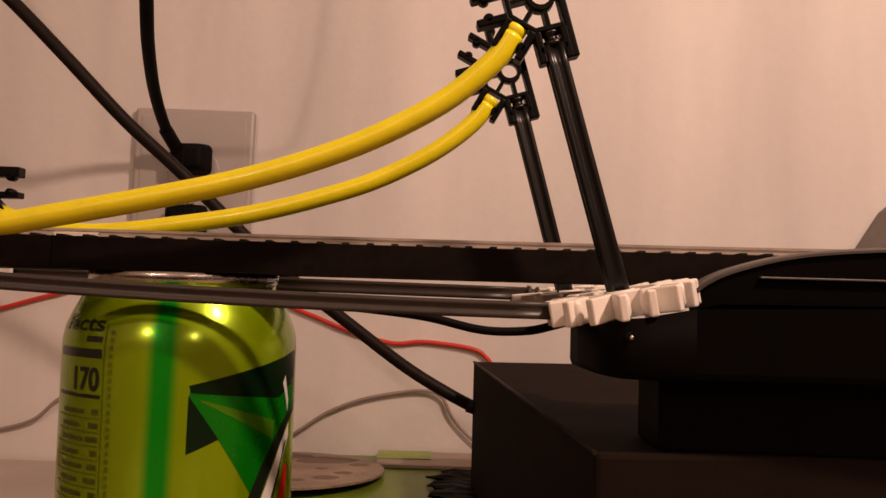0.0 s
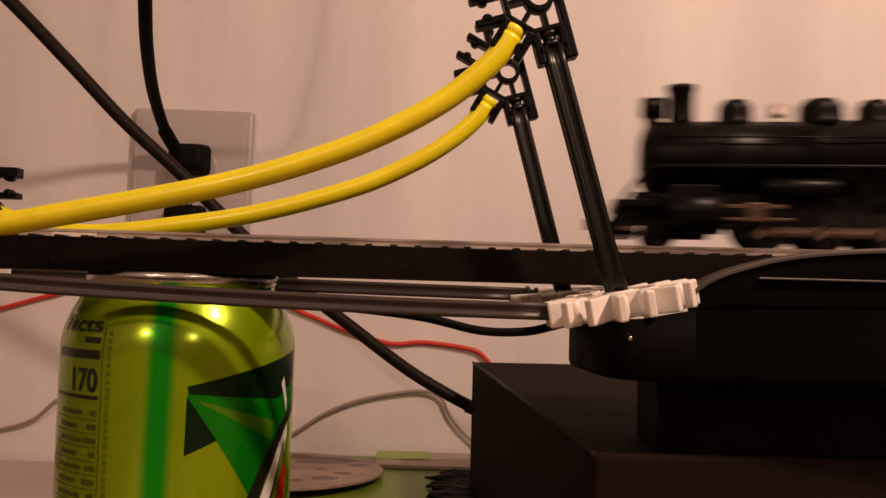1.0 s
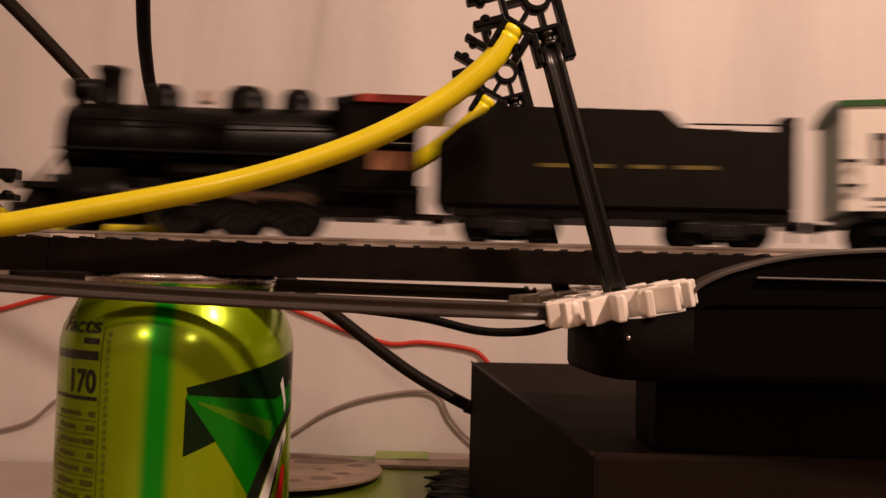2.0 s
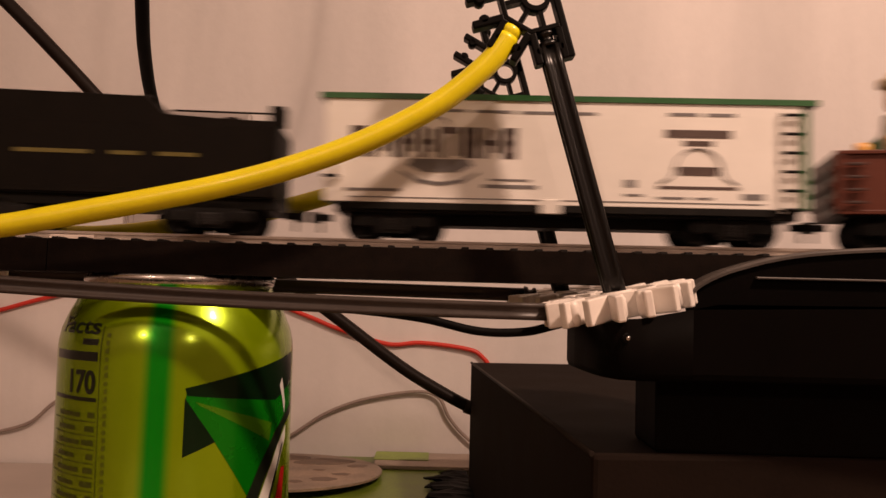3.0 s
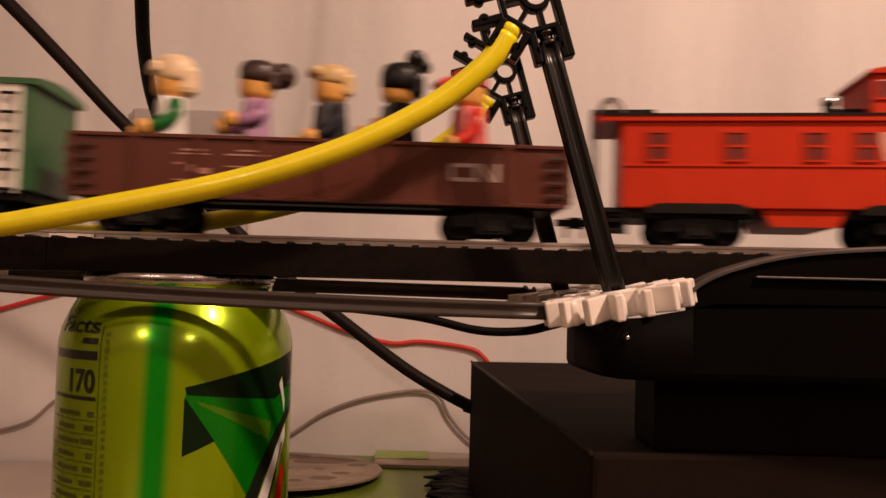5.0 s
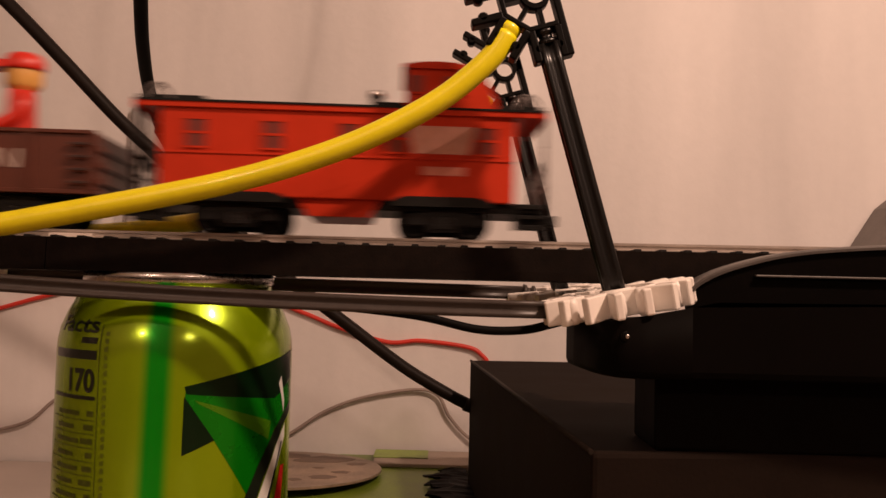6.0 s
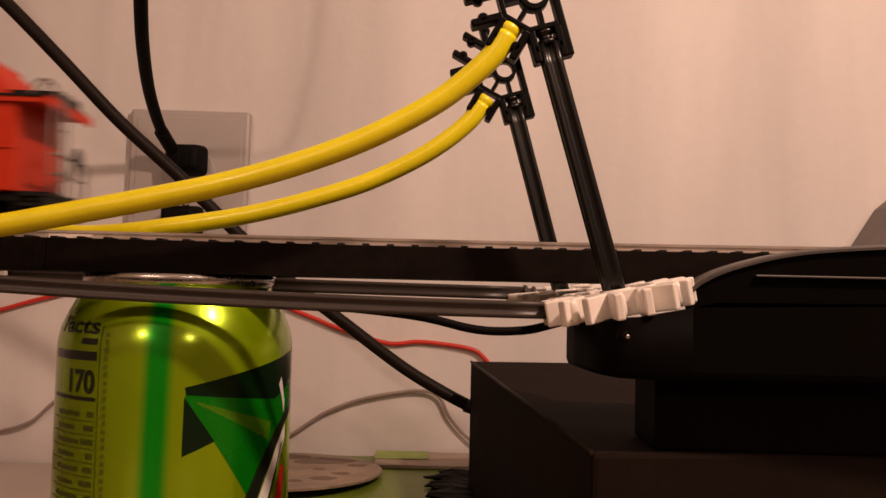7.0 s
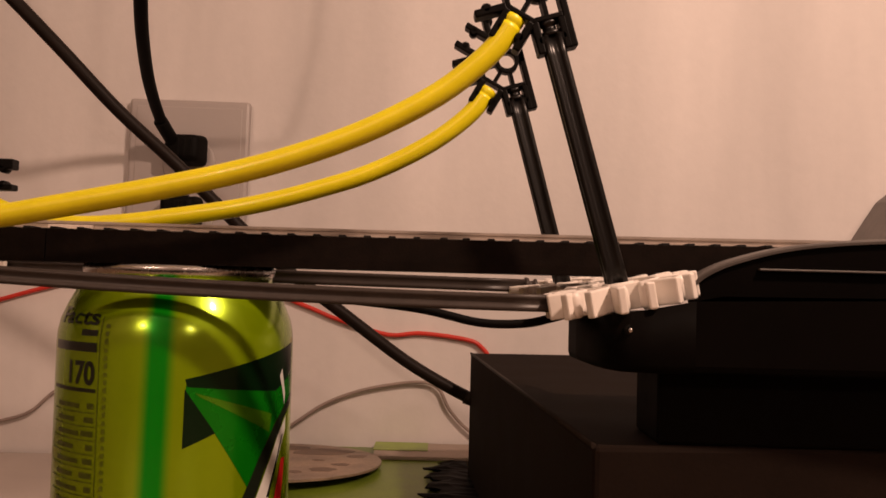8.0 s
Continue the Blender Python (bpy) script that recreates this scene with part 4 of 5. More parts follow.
def caboose():
    o = thing("caboose", "bright red caboose with cupola, dark windows and pale lettering", "train car", group="train cars")
    L = 96.5
    part("body", cube(NB(), -2, L, -15.6, 15.6, 10, 36.0, 0.4), CABOOSE, o)
    part("belt_rail", cube(NB(), -2, L, -15.95, -15.4, 21.6, 22.2, 0.1), CABOOSE, o)
    part("belly_box", prism(NB(), [(36, 10.4), (39, 5.2), (56, 5.2), (59, 10.4)], -14.5, 14.5), CABOOSE, o)
    bm = NB()
    sec = [(-16.8, 35.8), (16.8, 35.8), (16.8, 36.4), (8.4, 37.4), (0, 37.8), (-8.4, 37.4), (-16.8, 36.4)]
    a = [bm.verts.new((-8.5, y, z)) for y, z in sec]
    b = [bm.verts.new((L + 8.5, y, z)) for y, z in sec]
    for i in range(7):
        bm.faces.new((a[i], a[(i + 1) % 7], b[(i + 1) % 7], b[i]))
    bm.faces.new(a[::-1])
    bm.faces.new(b)
    roof = part("roof", bm, UNDER, o, "black roof")
    part("fascia", cube(NB(), -8, L + 8, -16.5, -15.95, 34.2, 36.2, 0.2), CABOOSE, roof)
    for x0, x1 in ((-8.4, -2.1), (L + 0.1, L + 8.4)):
        part("soffit", cube(NB(), x0, x1, -16.2, 16.2, 34.9, 35.75), CABOOSE, roof)
    for x in (-8.9, L + 8.3):
        part("end_board", prism(NB(), [(x, 33.6), (x + 0.6, 33.6), (x + 0.6, 36.3), (x, 36.3)], -16.8, 16.8), CABOOSE, roof)
    for x0, x1 in ((-9.5, 8), (57, 69), (90, 105)):
        part("roof_walk", cube(NB(), x0, x1, -8, 8, 37.6, 39.3, 0.1), UNDER, roof)
    profile = [(65.5, 36.5), (91.5, 36.5), (91.0, 39.6), (89.4, 43.0), (87.2, 45.8), (84.0, 48.2), (65.5, 48.2)]
    cup = part("cupola", prism(NB(), profile, -13.4, 13.4), CABOOSE, o)
    part("cupola_roof", prism(NB(), [(64.4, 47.9), (84.6, 47.9), (84.2, 48.9), (80, 49.7), (75, 50.0), (69, 49.7), (64.6, 48.9)], -14.4, 14.4), CABOOSE, cup)
    for x0, x1 in ((66.6, 70.2), (76.6, 81.8)):
        w = part("cupola_window", cube(NB(), x0, x1, -13.7, -13.2, 41.2, 46.0, 0.1), WINDOWD, cup)
        part("sill", cube(NB(), x0 - 0.4, x1 + 0.4, -13.9, -13.35, 40.6, 41.2), CABOOSE, w)
    for x in (8, 29, 50, 63.2, 88.4):
        w = part("window", cube(NB(), x - 2.7, x + 2.7, -15.75, -15.3, 23.6, 31.0), WINDOWD, o, "dark red window")
        bm = NB()
        cube(bm, x - 3.3, x - 2.7, -16.05, -15.4, 23.0, 31.6)
        cube(bm, x + 2.7, x + 3.3, -16.05, -15.4, 23.0, 31.6)
        cube(bm, x - 2.7, x + 2.7, -16.05, -15.4, 31.0, 31.6)
        cube(bm, x - 2.7, x + 2.7, -16.05, -15.4, 23.0, 23.6)
        cube(bm, x - 2.7, x + 2.7, -16.0, -15.4, 27.0, 27.7)
        part("window_frame", bm, CABOOSE, w)
    part("emblem_panel", prism(NB(), [(68.0, 23.4), (83.4, 23.4), (85.2, 31.2), (66.0, 31.2)], -15.85, -15.5), PINKISH, o, "pale emblem panel")
    bars(o, "number_bar", [(70.5, 82.5, 17.4, 19.8)], mat("faint_lettering", (0.62, 0.2, 0.14), 0.5), -15.72, "faint number bar")
    part("underframe", cube(NB(), -8.5, L + 8.5, -13, 13, 7.4, 10.1, 0.3), UNDER, o)
    for x0, x1 in ((5, 33), (62, 90)):
        part("truck_arch", prism(NB(), [(x0, 8.6), (x1, 8.6), (x1, 10.2), (x1 - 1.5, 10.9), (x1 - 4, 11.4), (x0 + 4, 11.4), (x0 + 1.5, 10.9), (x0, 10.2)], -16.0, -13.0), UNDER, o, "black arch over the truck")
    for x0, x1, e in ((-9, 0, -9), (L, L + 9, L + 9)):
        part("platform", cube(NB(), x0, x1, -14, 14, 8.8, 10.2, 0.2), UNDER, o)
        steps = cube(cube(NB(), x0 + 1, x1 - 1, -15.4, -10, 3.0, 4.2, 0.1), x0 + 1, x1 - 1, -14.4, -10, 6.0, 7.0, 0.1)
        for x in (x0 + 0.4, x1 - 1.0):
            prism(steps, [(x, 2.8), (x + 0.7, 2.8), (x + 0.7, 9.4), (x, 9.4)], -15.4, -9.6)
        cube(steps, x0 + 0.8, x1 - 0.6, -12.6, -11.6, 3.0, 9.4)
        part("platform_steps", steps, UNDER, o)
        out = 1 if e > 0 else -1
        part("brake_wheel", lathe(NB(), [(0.5, -0.5), (1.0, -0.5), (1.2, -0.2), (3.2, -0.3), (3.6, 0), (3.2, 0.3), (1.2, 0.2), (1.0, 0.5), (0.5, 0.5)], 18, "x", (e + out * 1.0, 3.5, 21.5)), UNDER, o, "black brake wheel")
        rail = NB()
        for y in (-13.5, -6, 6, 13.5):
            rod(rail, (e, y, 10), (e, y, 21), 0.4, 8)
        rod(rail, (e, -13.5, 21), (e, 13.5, 21), 0.4, 8)
        rod(rail, (e, -13.5, 15.5), (e, 13.5, 15.5), 0.35, 8)
        rod(rail, (e, -14, 10), (e, -14, 34.6), 0.35, 8)
        part("end_railing", rail, GREY_WIRE if e > 0 else UNDER, o, "thin end railing")
        lad = NB()
        for y in (-9, -4.5):
            rod(lad, (e + (0.8 if e > 0 else -0.8), y, 9), (e + (0.8 if e > 0 else -0.8), y, 39), 0.35, 8)
        for z in range(14, 38, 7):
            rod(lad, (e + (0.8 if e > 0 else -0.8), -9, z), (e + (0.8 if e > 0 else -0.8), -4.5, z), 0.3, 8)
        part("end_ladder", lad, GREY_WIRE if e > 0 else UNDER, o, "thin end ladder")
        bm = NB()
        sweep(bm, [(x0 + 4.5 + 3.6 * math.cos(math.pi * k / 10), -9, 37.0 + 5.4 * math.sin(math.pi * k / 10)) for k in range(11)], ring(0.45, 8))
        sweep(bm, [(x0 + 4.5 + 2.4 * math.cos(math.pi * k / 10), -5, 37.0 + 5.4 * math.sin(math.pi * k / 10)) for k in range(11)], ring(0.45, 8))
        part("roof_grab", bm, GREY_WIRE, o, "grey curved grab iron")
    part("stove_pipe", lathe(NB(), [(1.6, 36.5), (1.6, 41), (2.3, 41.2), (2.3, 43)], 14, "z", (57, -4, 0)), ALU, o, "small grey stack")
    truck(o, 19.5, 16)
    truck(o, 77, 16)
    coupler(o, -8, -1)
    coupler(o, L + 8, 1)
    return o


def tender():
    o = thing("tender", "weathered black coal tender with a dull gold stripe", "train car", group="train cars")
    L = 100
    prof = [(-2, 10), (98.5, 10), (98.5, 31.8), (67.6, 32.2), (62.8, 37.6), (16, 38.2), (13.0, 37.8), (3.0, 32.0), (-2, 27.5)]
    bm = prism(NB(), prof, -15.2, 15.2)
    bmesh.ops.bevel(bm, geom=list(bm.edges), offset=0.5, segments=2, affect="EDGES")
    part("body", bm, TENDERP, o)
    random.seed(7)
    bm = NB()
    for k in range(180):
        x, y = random.uniform(16, 62), random.uniform(-12, 12)
        s = random.uniform(0.8, 1.7)
        bmesh.ops.create_icosphere(bm, subdivisions=1, radius=s, matrix=Matrix.Translation((x, y, 37.3 + random.uniform(0, 0.5))))
    part("coal_load", bm, LOCO, o)
    bars(o, "gold_stripe", [(27.5, 47.3, 21.0, 22.1), (53, 61, 21.0, 22.1), (65.9, 76.4, 21.0, 22.1)], GOLD, -15.25, "dull gold stripe")
    bm = NB()
    for k in range(17):
        for z in (12, 30):
            lathe(bm, [(0.35, 0), (0.2, -0.25)], 6, "y", (4 + 5.8 * k, -15.2, z))
    part("rivet_rows", bm, TENDERP, o)
    part("water_hatch", lathe(NB(), [(3.2, 31.4), (3.2, 34.4), (2.6, 35)], 18, "z", (83, 0, 0)), TENDERP, o)
    part("rear_lamp", cube(NB(), 95.5, 99.8, -12, -6, 31.2, 36.8, 0.5), TENDERP, o)
    part("deck_rail", sweep(NB(), [(69, -14, 34.0), (97, -14, 34.0)], ring(0.3, 8)), UNDER, o)
    part("underframe", cube(NB(), 2, L - 1, -13, 13, 7.0, 10.2, 0.3), UNDER, o)
    truck(o, 19.5, 18)
    truck(o, 80, 18)
    coupler(o, 2, -1)
    coupler(o, L - 1, 1)
    return o


def steam_engine():
    o = thing("steam_locomotive", "black toy steam locomotive with a red cab roof", "locomotive", group="train cars")
    part("boiler", lathe(NB(), [(8, 13.2), (10.4, 13.6), (11.2, 14.6), (11.4, 30), (11.4, 31), (11.7, 31.2), (11.7, 32.4), (11.4, 32.6), (11.4, 60), (11.8, 60.2), (11.8, 61.2), (11.6, 61.4), (12.2, 92), (11, 93)], 40, "x", (0, 0, 26.2)), LOCO, o)
    part("smokebox_front", lathe(NB(), [(2, 11.8), (6.5, 12.2), (9.2, 13.2), (9.4, 14)], 32, "x", (0, 0, 26.2)), TENDERP, o)
    part("chimney", lathe(NB(), [(4.8, 35.5), (4.0, 38), (3.8, 41), (3.9, 46.4), (4.3, 47.0), (4.3, 48.3), (2.8, 48.3), (2.6, 45)], 24, "z", (24, 0, 0)), LOCO, o)
    part("headlight", cube(lathe(NB(), [(2.6, 12.4), (3.2, 13.0), (3.2, 19.5)], 20, "x", (0, 0, 41.8)), 13.6, 18, -1.6, 1.6, 36.5, 40.5, 0.2), LOCO, o)
    for x, r, top in ((39.5, 4.9, 44.4), (63.5, 6.3, 44.5), (78.5, 5.0, 44.2)):
        part("dome", lathe(NB(), [(r + 1.4, 35.6), (r + 0.2, 37.6), (r, 40), (r * 0.98, top - 2.4), (r * 0.7, top - 0.6), (r * 0.2, top)], 24, "z", (x, 0, 0)), LOCO, o)
    bm = lathe(NB(), [(2.2, 39.2), (1.7, 40), (1.4, 42), (0.6, 43)], 16, "z", (51.5, 0, 0))
    cube(bm, 49, 49.6, -0.4, 0.4, 36.5, 43)
    cube(bm, 53.4, 54, -0.4, 0.4, 36.5, 43)
    part("bell", bm, mat("pale_bell_metal", (0.36, 0.27, 0.23), 0.35, metal=0.3, vary=0.1), o, "pale metal bell")
    for s in (-1, 1):
        part("running_board", cube(NB(), 15, 92, min(s * 10, s * 15.5), max(s * 10, s * 15.5), 21.8, 22.8, 0.2), LOCO, o)
        bm = rod(NB(), (16, s * 12.0, 31), (90, s * 12.3, 31), 0.25, 8)
        for x in (18, 36, 54, 72, 88):
            rod(bm, (x, s * 10, 31), (x, s * 12.4, 31), 0.4, 8)
        part("handrail", bm, LOCO, o)
        bm = lathe(NB(), [(5.2, 17), (6.0, 17.4), (6.0, 33.6), (5.2, 34)], 24, "x", (0, s * 12.2, 9.4))
        cube(bm, 19, 32, min(s * 8, s * 16.6), max(s * 8, s * 16.6), 12.5, 17.0, 0.5)
        part("cylinder", bm, LOCO, o)
        part("air_tank", lathe(NB(), [(2.0, 44), (2.8, 44.8), (2.8, 64), (2.0, 65)], 16, "x", (0, s * 13.2, 16.6)), LOCO, o)
        bm = cube(NB(), 34, 50, min(s * 14.6, s * 15.4), max(s * 14.6, s * 15.4), 10.6, 11.6, 0.1)
        cube(bm, 34, 52, min(s * 14.6, s * 15.4), max(s * 14.6, s * 15.4), 7.2, 8.0, 0.1)
        cube(bm, 40, 45, min(s * 14.2, s * 15.8), max(s * 14.2, s * 15.8), 6.8, 12.2, 0.3)
        part("crosshead_guide", bm, STEEL, o, "bright steel guide")
    part("frame", cube(NB(), 10, 116, -6, 6, 7, 16, 0.4), UNDER, o)
    part("firebox", cube(NB(), 70, 94, -9, 9, 10, 24, 1), LOCO, o)
    bm = prism(NB(), [(0.5, 3.0), (11, 3.0), (11, 11), (6.5, 11)], -11, 11)
    part("pilot", bm, LOCO, o)
    for k in range(6):
        y = -9.5 + 3.8 * k
        part("pilot_bar", sweep(NB(), [(-0.4, y * 0.8, 2.6), (6.0, y, 11.2)], ring(0.5, 6)), LOCO, o)
    part("pilot_deck", cube(NB(), 4, 18, -13.5, 13.5, 11, 13, 0.3), LOCO, o)
    part("pilot_step", cube(NB(), 6, 10, -14, -11, 4.0, 5.2, 0.2), STEEL, o)
    for s in (-6, 6):
        part("pilot_brace", rod(NB(), (6, s, 13), (13, s, 22), 0.5, 8), LOCO, o)
    coupler(o, 3, -1)
    lead = part("lead_truck", cube(NB(), 13, 21, -4, 4, 3.6, 6, 0.3), UNDER, o)
    wheelset(lead, 17.5, 4.2)
    for x in (47, 63, 79):
        wheelset(o, x, 7.6, "driver_wheelset", 8.3, 12)
    # cab
    cab = part("cab", cube(NB(), 92, 94, -14.6, 14.6, 14, 38.2, 0.3), LOCO, o)
    for s in (-1, 1):
        y0, y1 = min(s * 14, s * 15), max(s * 14, s * 15)
        bm = prism(NB(), [(93, 14), (114.2, 14), (114.2, 38.2), (112.4, 38.2), (112.4, 26.6), (102.4, 26.6), (102.4, 38.2), (93, 38.2)], y0, y1)
        part("cab_side", bm, LOCO, cab)
        part("window_sill", cube(NB(), 100.8, 114.0, min(s * 14.6, s * 16), max(s * 14.6, s * 16), 25.4, 26.6, 0.2), LOCO, cab)
        part("window_header", cube(NB(), 102.3, 112.5, y0 + 0.05, y1 - 0.05, 32.0, 38.1), LOCO, cab)
        part("window_bar", cube(NB(), 106.2, 106.8, y0 + 0.2, y1 - 0.2, 26.4, 32.2), LOCO, cab)
        part("number_panel", cube(NB(), 100.4, 112.0, min(s * 15, s * 15.3), max(s * 15, s * 15.3), 19.0, 24.4, 0.1), BROWNP, cab, "brown lit side panel")
    sec = [(-16.4, 38.0), (16.4, 38.0), (16.4, 40.2), (9, 41.6), (0, 42.2), (-9, 41.6), (-16.4, 40.2)]
    for name, x0, x1, drop, paint, label in (("front_hood", 89, 97.4, 1.2, LOCO, "black rounded cab front"), ("cab_roof", 97.2, 124, 0.0, CABRED, "red curved cab roof")):
        bm = NB()
        a = [bm.verts.new((x0, y * (1 - drop / 9), z - drop)) for y, z in sec]
        b = [bm.verts.new((x1, y, z)) for y, z in sec]
        for i in range(7):
            bm.faces.new((a[i], a[(i + 1) % 7], b[(i + 1) % 7], b[i]))
        bm.faces.new(a[::-1])
        bm.faces.new(b)
        part(name, bm, paint, cab, label)
    part("cab_floor", cube(NB(), 92, 114, -14, 14, 12.6, 14.2, 0.2), UNDER, cab)
    part("drawbar", cube(NB(), 112, 124, -2, 2, 6.4, 8.2, 0.2), STEEL, o)
    part("cab_step", cube(NB(), 108, 112, -14, -12, 4, 12.8, 0.2), LOCO, o)
    part("trailing_wheel_frame", cube(NB(), 88, 104, -10, 10, 6, 9, 0.4), UNDER, o)
    return o


def side_rods(engine):
    """The coupling rods circle with the wheels' crank pins."""
    made = []
    for s in (-1, 1):
        bm = NB()
        y = s * 11.0
        cube(bm, 45, 81, y - 0.5, y + 0.5, -0.9, 0.9, 0.2)
        for x in (47, 63, 79):
            lathe(bm, [(1.7, y - 0.8), (1.7, y + 0.8)], 14, "y", (x, 0, 0))
        made.append((part("coupling_rod", bm, STEEL, engine, "bright steel coupling rod"), s))
    return made


def figure(label, x, y, turn, hair, cap, torso, arm, legs, reach, skirt=False):
    """A small plastic toy figure standing in the gondola, as one plain mesh."""
    bm = NB()

    def done(slot):
        for f in bm.faces:
            if f.material_index == 0:
                f.material_index = slot + 1

    # legs, torso, arms, head, hair; it faces -x
    if skirt:
        cube(bm, -4.6, 4.6, -7.8, 7.8, 0, 15.4, 0.8)
    else:
        cube(bm, -3.6, 3.6, -7.8, -0.3, 0, 15.4, 0.5)
        cube(bm, -3.6, 3.6, 0.3, 7.8, 0, 15.4, 0.5)
    done(0)
    vs = [bm.verts.new(p) for p in ((-3.7, -7.8, 15.4), (3.7, -7.8, 15.4), (3.7, 7.8, 15.4), (-3.7, 7.8, 15.4), (-3.2, -5.4, 28.4), (3.2, -5.4, 28.4), (3.2, 5.4, 28.4), (-3.2, 5.4, 28.4))]
    for q in ((0, 3, 2, 1), (4, 5, 6, 7), (0, 1, 5, 4), (1, 2, 6, 5), (2, 3, 7, 6), (3, 0, 4, 7)):
        bm.faces.new([vs[i] for i in q])
    done(1)
    for s in (-1, 1):
        sweep(bm, curve([(0.4, s * 6.0, 26.6), (0.2, s * 7.9, 23.5), (-1.6, s * 8.3, 20.6 + reach * 2), (-6.2, s * 8.0, 17.6 + reach * 3.4)], 4), ring(2.0, 10))
    done(2)
    for s in (-1, 1):
        lathe(bm, [(1.0, -2.2), (2.2, -1.6), (2.4, 0), (2.2, 1.6), (1.0, 2.2)], 12, "z", (-8.2, s * 7.9, 17.4 + reach * 4))
    lathe(bm, [(3.0, 28.2), (3.2, 28.8), (4.4, 29.4), (5.0, 30.6), (5.0, 36.0), (4.4, 37.4), (2.4, 37.8)], 20)
    done(3)
    if cap:
        lathe(bm, [(5.4, 34.6), (5.6, 35.4), (5.5, 37.0), (4.6, 38.8), (2.8, 39.7), (0.8, 39.9)], 20)
        prism(bm, [(-10.2, 33.8), (-4.6, 34.8), (-4.6, 36.6), (-7.6, 36.6), (-10.4, 35.4)], -4.4, 4.4)
    elif hair == "short":
        lathe(bm, [(5.3, 34.2), (5.7, 35.4), (5.8, 37.6), (5.0, 39.2), (3.0, 40.0), (0.8, 40.1)], 18, "z", (0.5, 0, 0))
        cube(bm, 1.6, 6.1, -5.2, 5.2, 31.0, 37.5, 1.2)
        cube(bm, -6.6, -3.6, -4.2, 4.2, 36.2, 38.8, 1.0)
    elif hair == "bun":
        lathe(bm, [(5.4, 33.6), (5.8, 35.0), (5.7, 37.6), (4.8, 39.3), (2.8, 40.0), (0.8, 40.1)], 18, "z", (0.6, 0, 0))
        cube(bm, 2.0, 6.0, -5.0, 5.0, 31.6, 37, 1.2)
        bmesh.ops.create_icosphere(bm, subdivisions=2, radius=4.0, matrix=Matrix.Translation((7.8, 0, 36.6)))
    elif hair == "top":
        lathe(bm, [(5.8, 32.6), (6.3, 34.4), (6.2, 37.4), (5.2, 39.6), (3.0, 40.6), (0.8, 40.8)], 18, "z", (0.9, 0, 0))
        cube(bm, 1.6, 7.0, -5.4, 5.4, 30.4, 37.4, 1.6)
        bmesh.ops.create_icosphere(bm, subdivisions=2, radius=3.2, matrix=Matrix.Translation((5.4, 0, 42.4)))
        bmesh.ops.create_icosphere(bm, subdivisions=2, radius=2.0, matrix=Matrix.Translation((8.4, 0, 40.6)))
    else:
        lathe(bm, [(5.4, 33.2), (6.0, 34.8), (6.0, 37.8), (5.2, 39.8), (3.2, 41.0), (0.8, 41.2)], 18, "z", (0.9, 0, 0))
        cube(bm, 1.2, 7.2, -5.6, 5.6, 29.6, 38.0, 1.8)
        cube(bm, -6.4, -3.6, -4.4, 4.4, 35.2, 38.4, 1.0)
    done(4)
    for f in bm.faces:
        f.material_index -= 1
    tone = {"short": BLONDE, "bun": DARKHAIR, "top": BLACKHAIR, "long": TAN, "": T_RED}[hair]
    bmesh.ops.scale(bm, vec=(1.02, 0.88, 1.03), verts=bm.verts)
    ob = part("toy_figure", bm, [legs, torso, arm, SKIN, tone])
    tagged(ob, label, "toy figure", "toy figures in the gondola")
    return ob, x, y, turn


ENGINE, TENDER, REEFER, GONDOLA, CABOOSE_CAR = steam_engine(), tender(), reefer(), gondola(), caboose()
RODS = side_rods(ENGINE)
FIGURES = [
    figure("toy figure with pale blond hair, white torso and green arms", 22.3, 2, 24, "long", False, T_WHITE, T_GREEN, T_NAVY, 0.3),
    figure("toy figure with dark hair bun and lilac top", 47.5, 1, 20, "bun", False, T_LILAC, T_LILAC, T_LILAC, 1.0, True),
    figure("toy figure with sandy hair and navy suit", 69.2, 3, 24, "short", False, T_NAVY, T_NAVY, T_NAVY, 0.0),
    figure("toy figure with black top bun and black clothes", 89.4, 0, 22, "top", False, BLACKHAIR, BLACKHAIR, BLACKHAIR, 0.8),
    figure("toy figure with red cap and red torso", 110.6, 2, 18, "", True, T_RED, T_RED, T_RED, -0.2),
]

# where the boxcar's front end stands along the track, in millimetres, at each time
RUN = [(0.0, 418), (0.5, 349), (0.7, 322.5), (1.0, 280.0), (1.3, 232.2), (1.5, 196), (1.7, 162), (2.25, 73), (2.8, -6), (3.0, -33), (3.25, -64), (3.5, -94), (4.0, -147.3), (4.5, -194.6),
       (4.7, -214.5), (5.25, -277.0), (5.8, -349.0), (6.0, -377.7), (6.5, -445.2), (7.0, -513.2), (7.5, -579.5), (8.0, -647.0)]
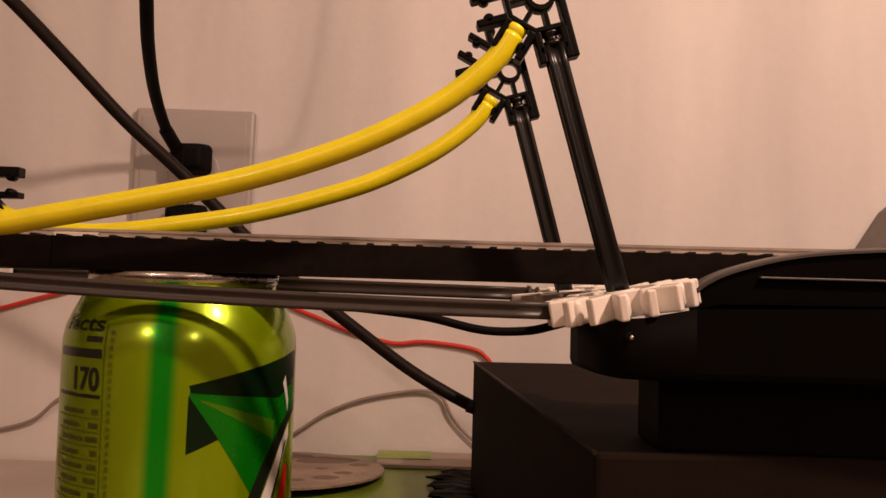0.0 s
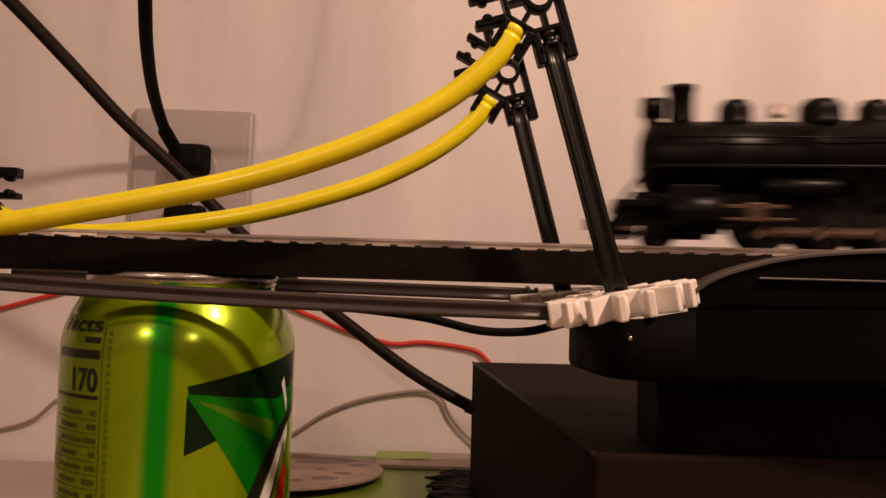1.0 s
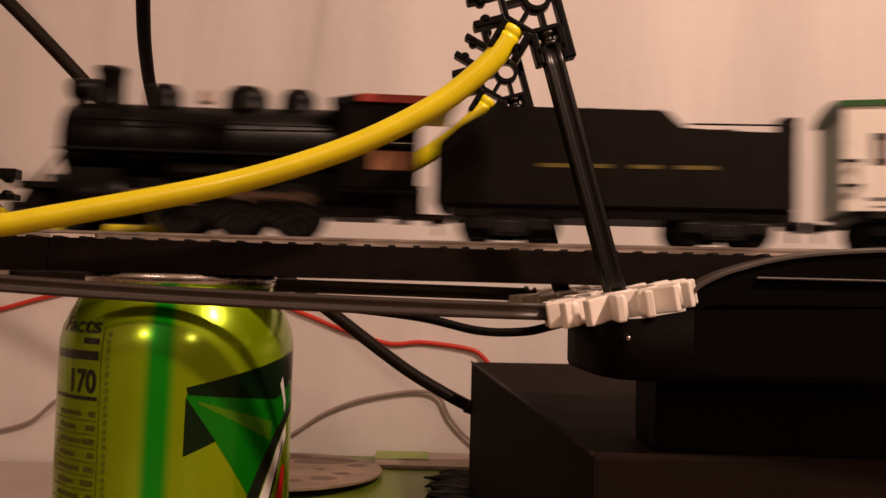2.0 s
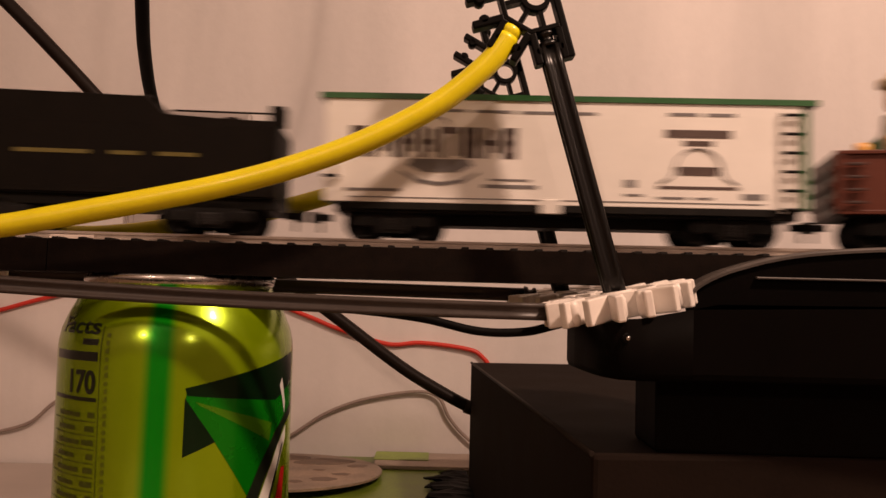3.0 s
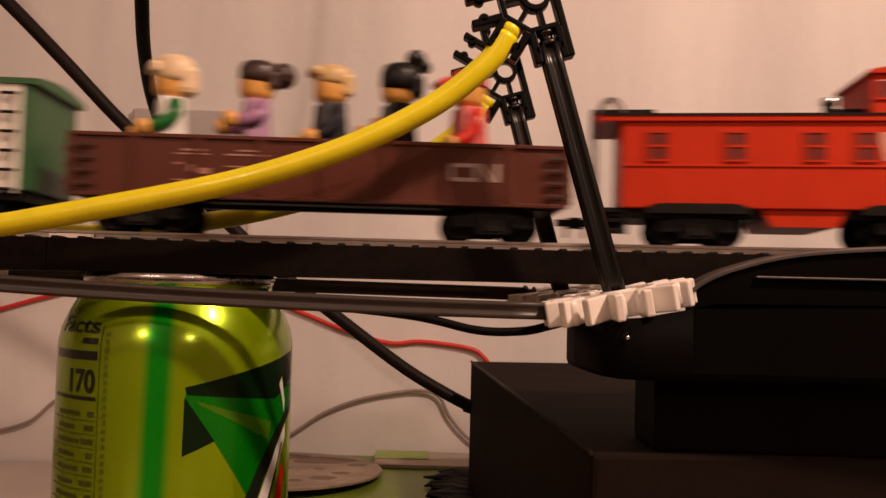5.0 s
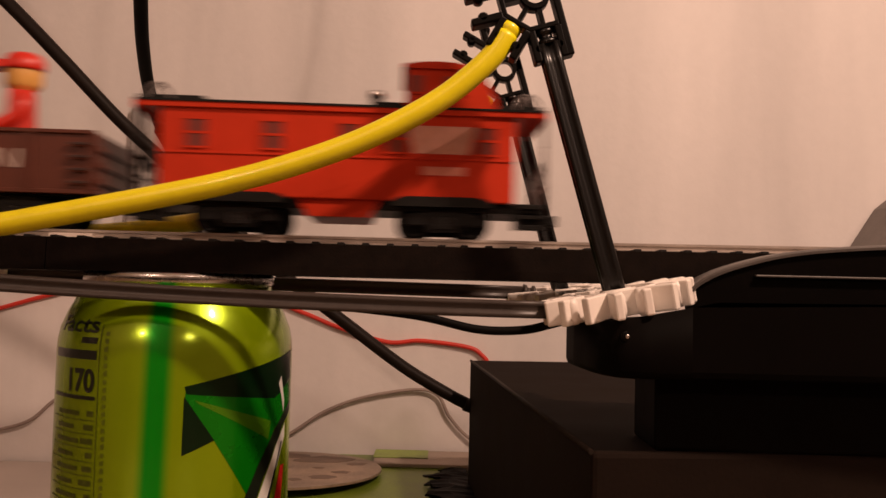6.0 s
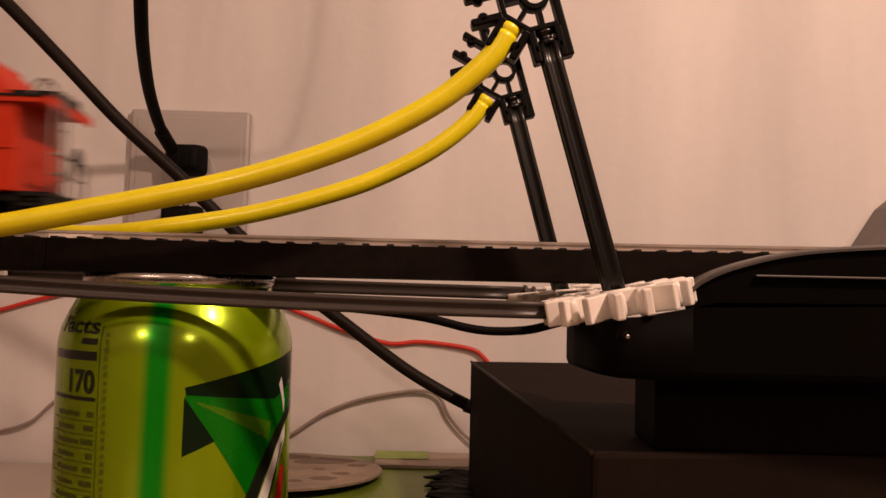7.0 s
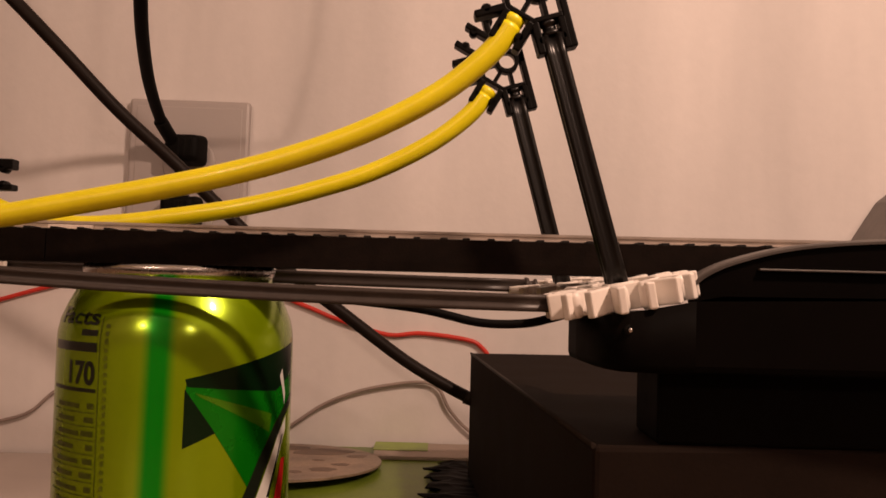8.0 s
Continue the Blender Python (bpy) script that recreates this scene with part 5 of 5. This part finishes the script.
# front end, and the two places on the car that follow the track
CARS = [(ENGINE, -234.0, 47, 79), (TENDER, -112.0, 19.5, 80), (REEFER, 0.0, 20, 115), (GONDOLA, 144.5, 19, 117), (CABOOSE_CAR, 299.5, 19.5, 77)]


def place(t):
    """A smooth reading of RUN."""
    ts, us = [q for q, _ in RUN], [u for _, u in RUN]
    i = min(max(int(np.searchsorted(ts, t, side="right")) - 1, 0), len(ts) - 2)
    slope = np.gradient(us, ts)
    w = ts[i + 1] - ts[i]
    k = (t - ts[i]) / w
    return float((2 * k ** 3 - 3 * k * k + 1) * us[i] + (k ** 3 - 2 * k * k + k) * w * slope[i] + (3 * k * k - 2 * k ** 3) * us[i + 1] + (k ** 3 - k * k) * w * slope[i + 1])


def stand(front, a, b):
    """The pose of a car whose front end stands at that place, held by the track at a and b."""
    xa, ya, _ = centre(front + a)
    xb, yb, _ = centre(front + b)
    h = math.atan2(yb - ya, xb - xa)
    return TRACK @ mm(xa - a * math.cos(h), ya - a * math.sin(h), RAILTOP, 0, 0, math.degrees(h))


def slack(t):
    """Play in the last coupling, taken up as the train gathers speed again."""
    return float(np.interp(t, [0, 4.7, 5.8, 6.5], [2.0, 2.0, 2.4, 0.3]))


def motions():
    steps = [k / 10 for k in range(81)]
    for ob, offset, a, b in CARS:
        walk(ob, [(t, stand(place(t) + offset + (slack(t) if ob == CABOOSE_CAR else 0.0), a, b)) for t in steps])
    for ob, x, y, turn in FIGURES:
        walk(ob, [(t, stand(place(t) + 144.5, 19, 117) @ mm(x, y, 11.0, 0, 0, turn)) for t in steps])
    # wheels roll with the train
    times = [k / 30 for k in range(241)]
    gone = [place(t) - place(0.0) for t in times]
    for ob, x, r in WHEELS:
        walk(ob, [(t, mm(x, 0, r, 0, math.degrees(g / r))) for t, g in zip(times, gone)])
    for ob, s in RODS:
        rows = []
        for t, g in zip(times, gone):
            a = g / 7.6 + (math.pi / 2 if s > 0 else 0)
            rows.append((t, mm(-4.4 * math.sin(a), 0, 7.6 - 4.4 * math.cos(a))))
        walk(ob, rows)


motions()
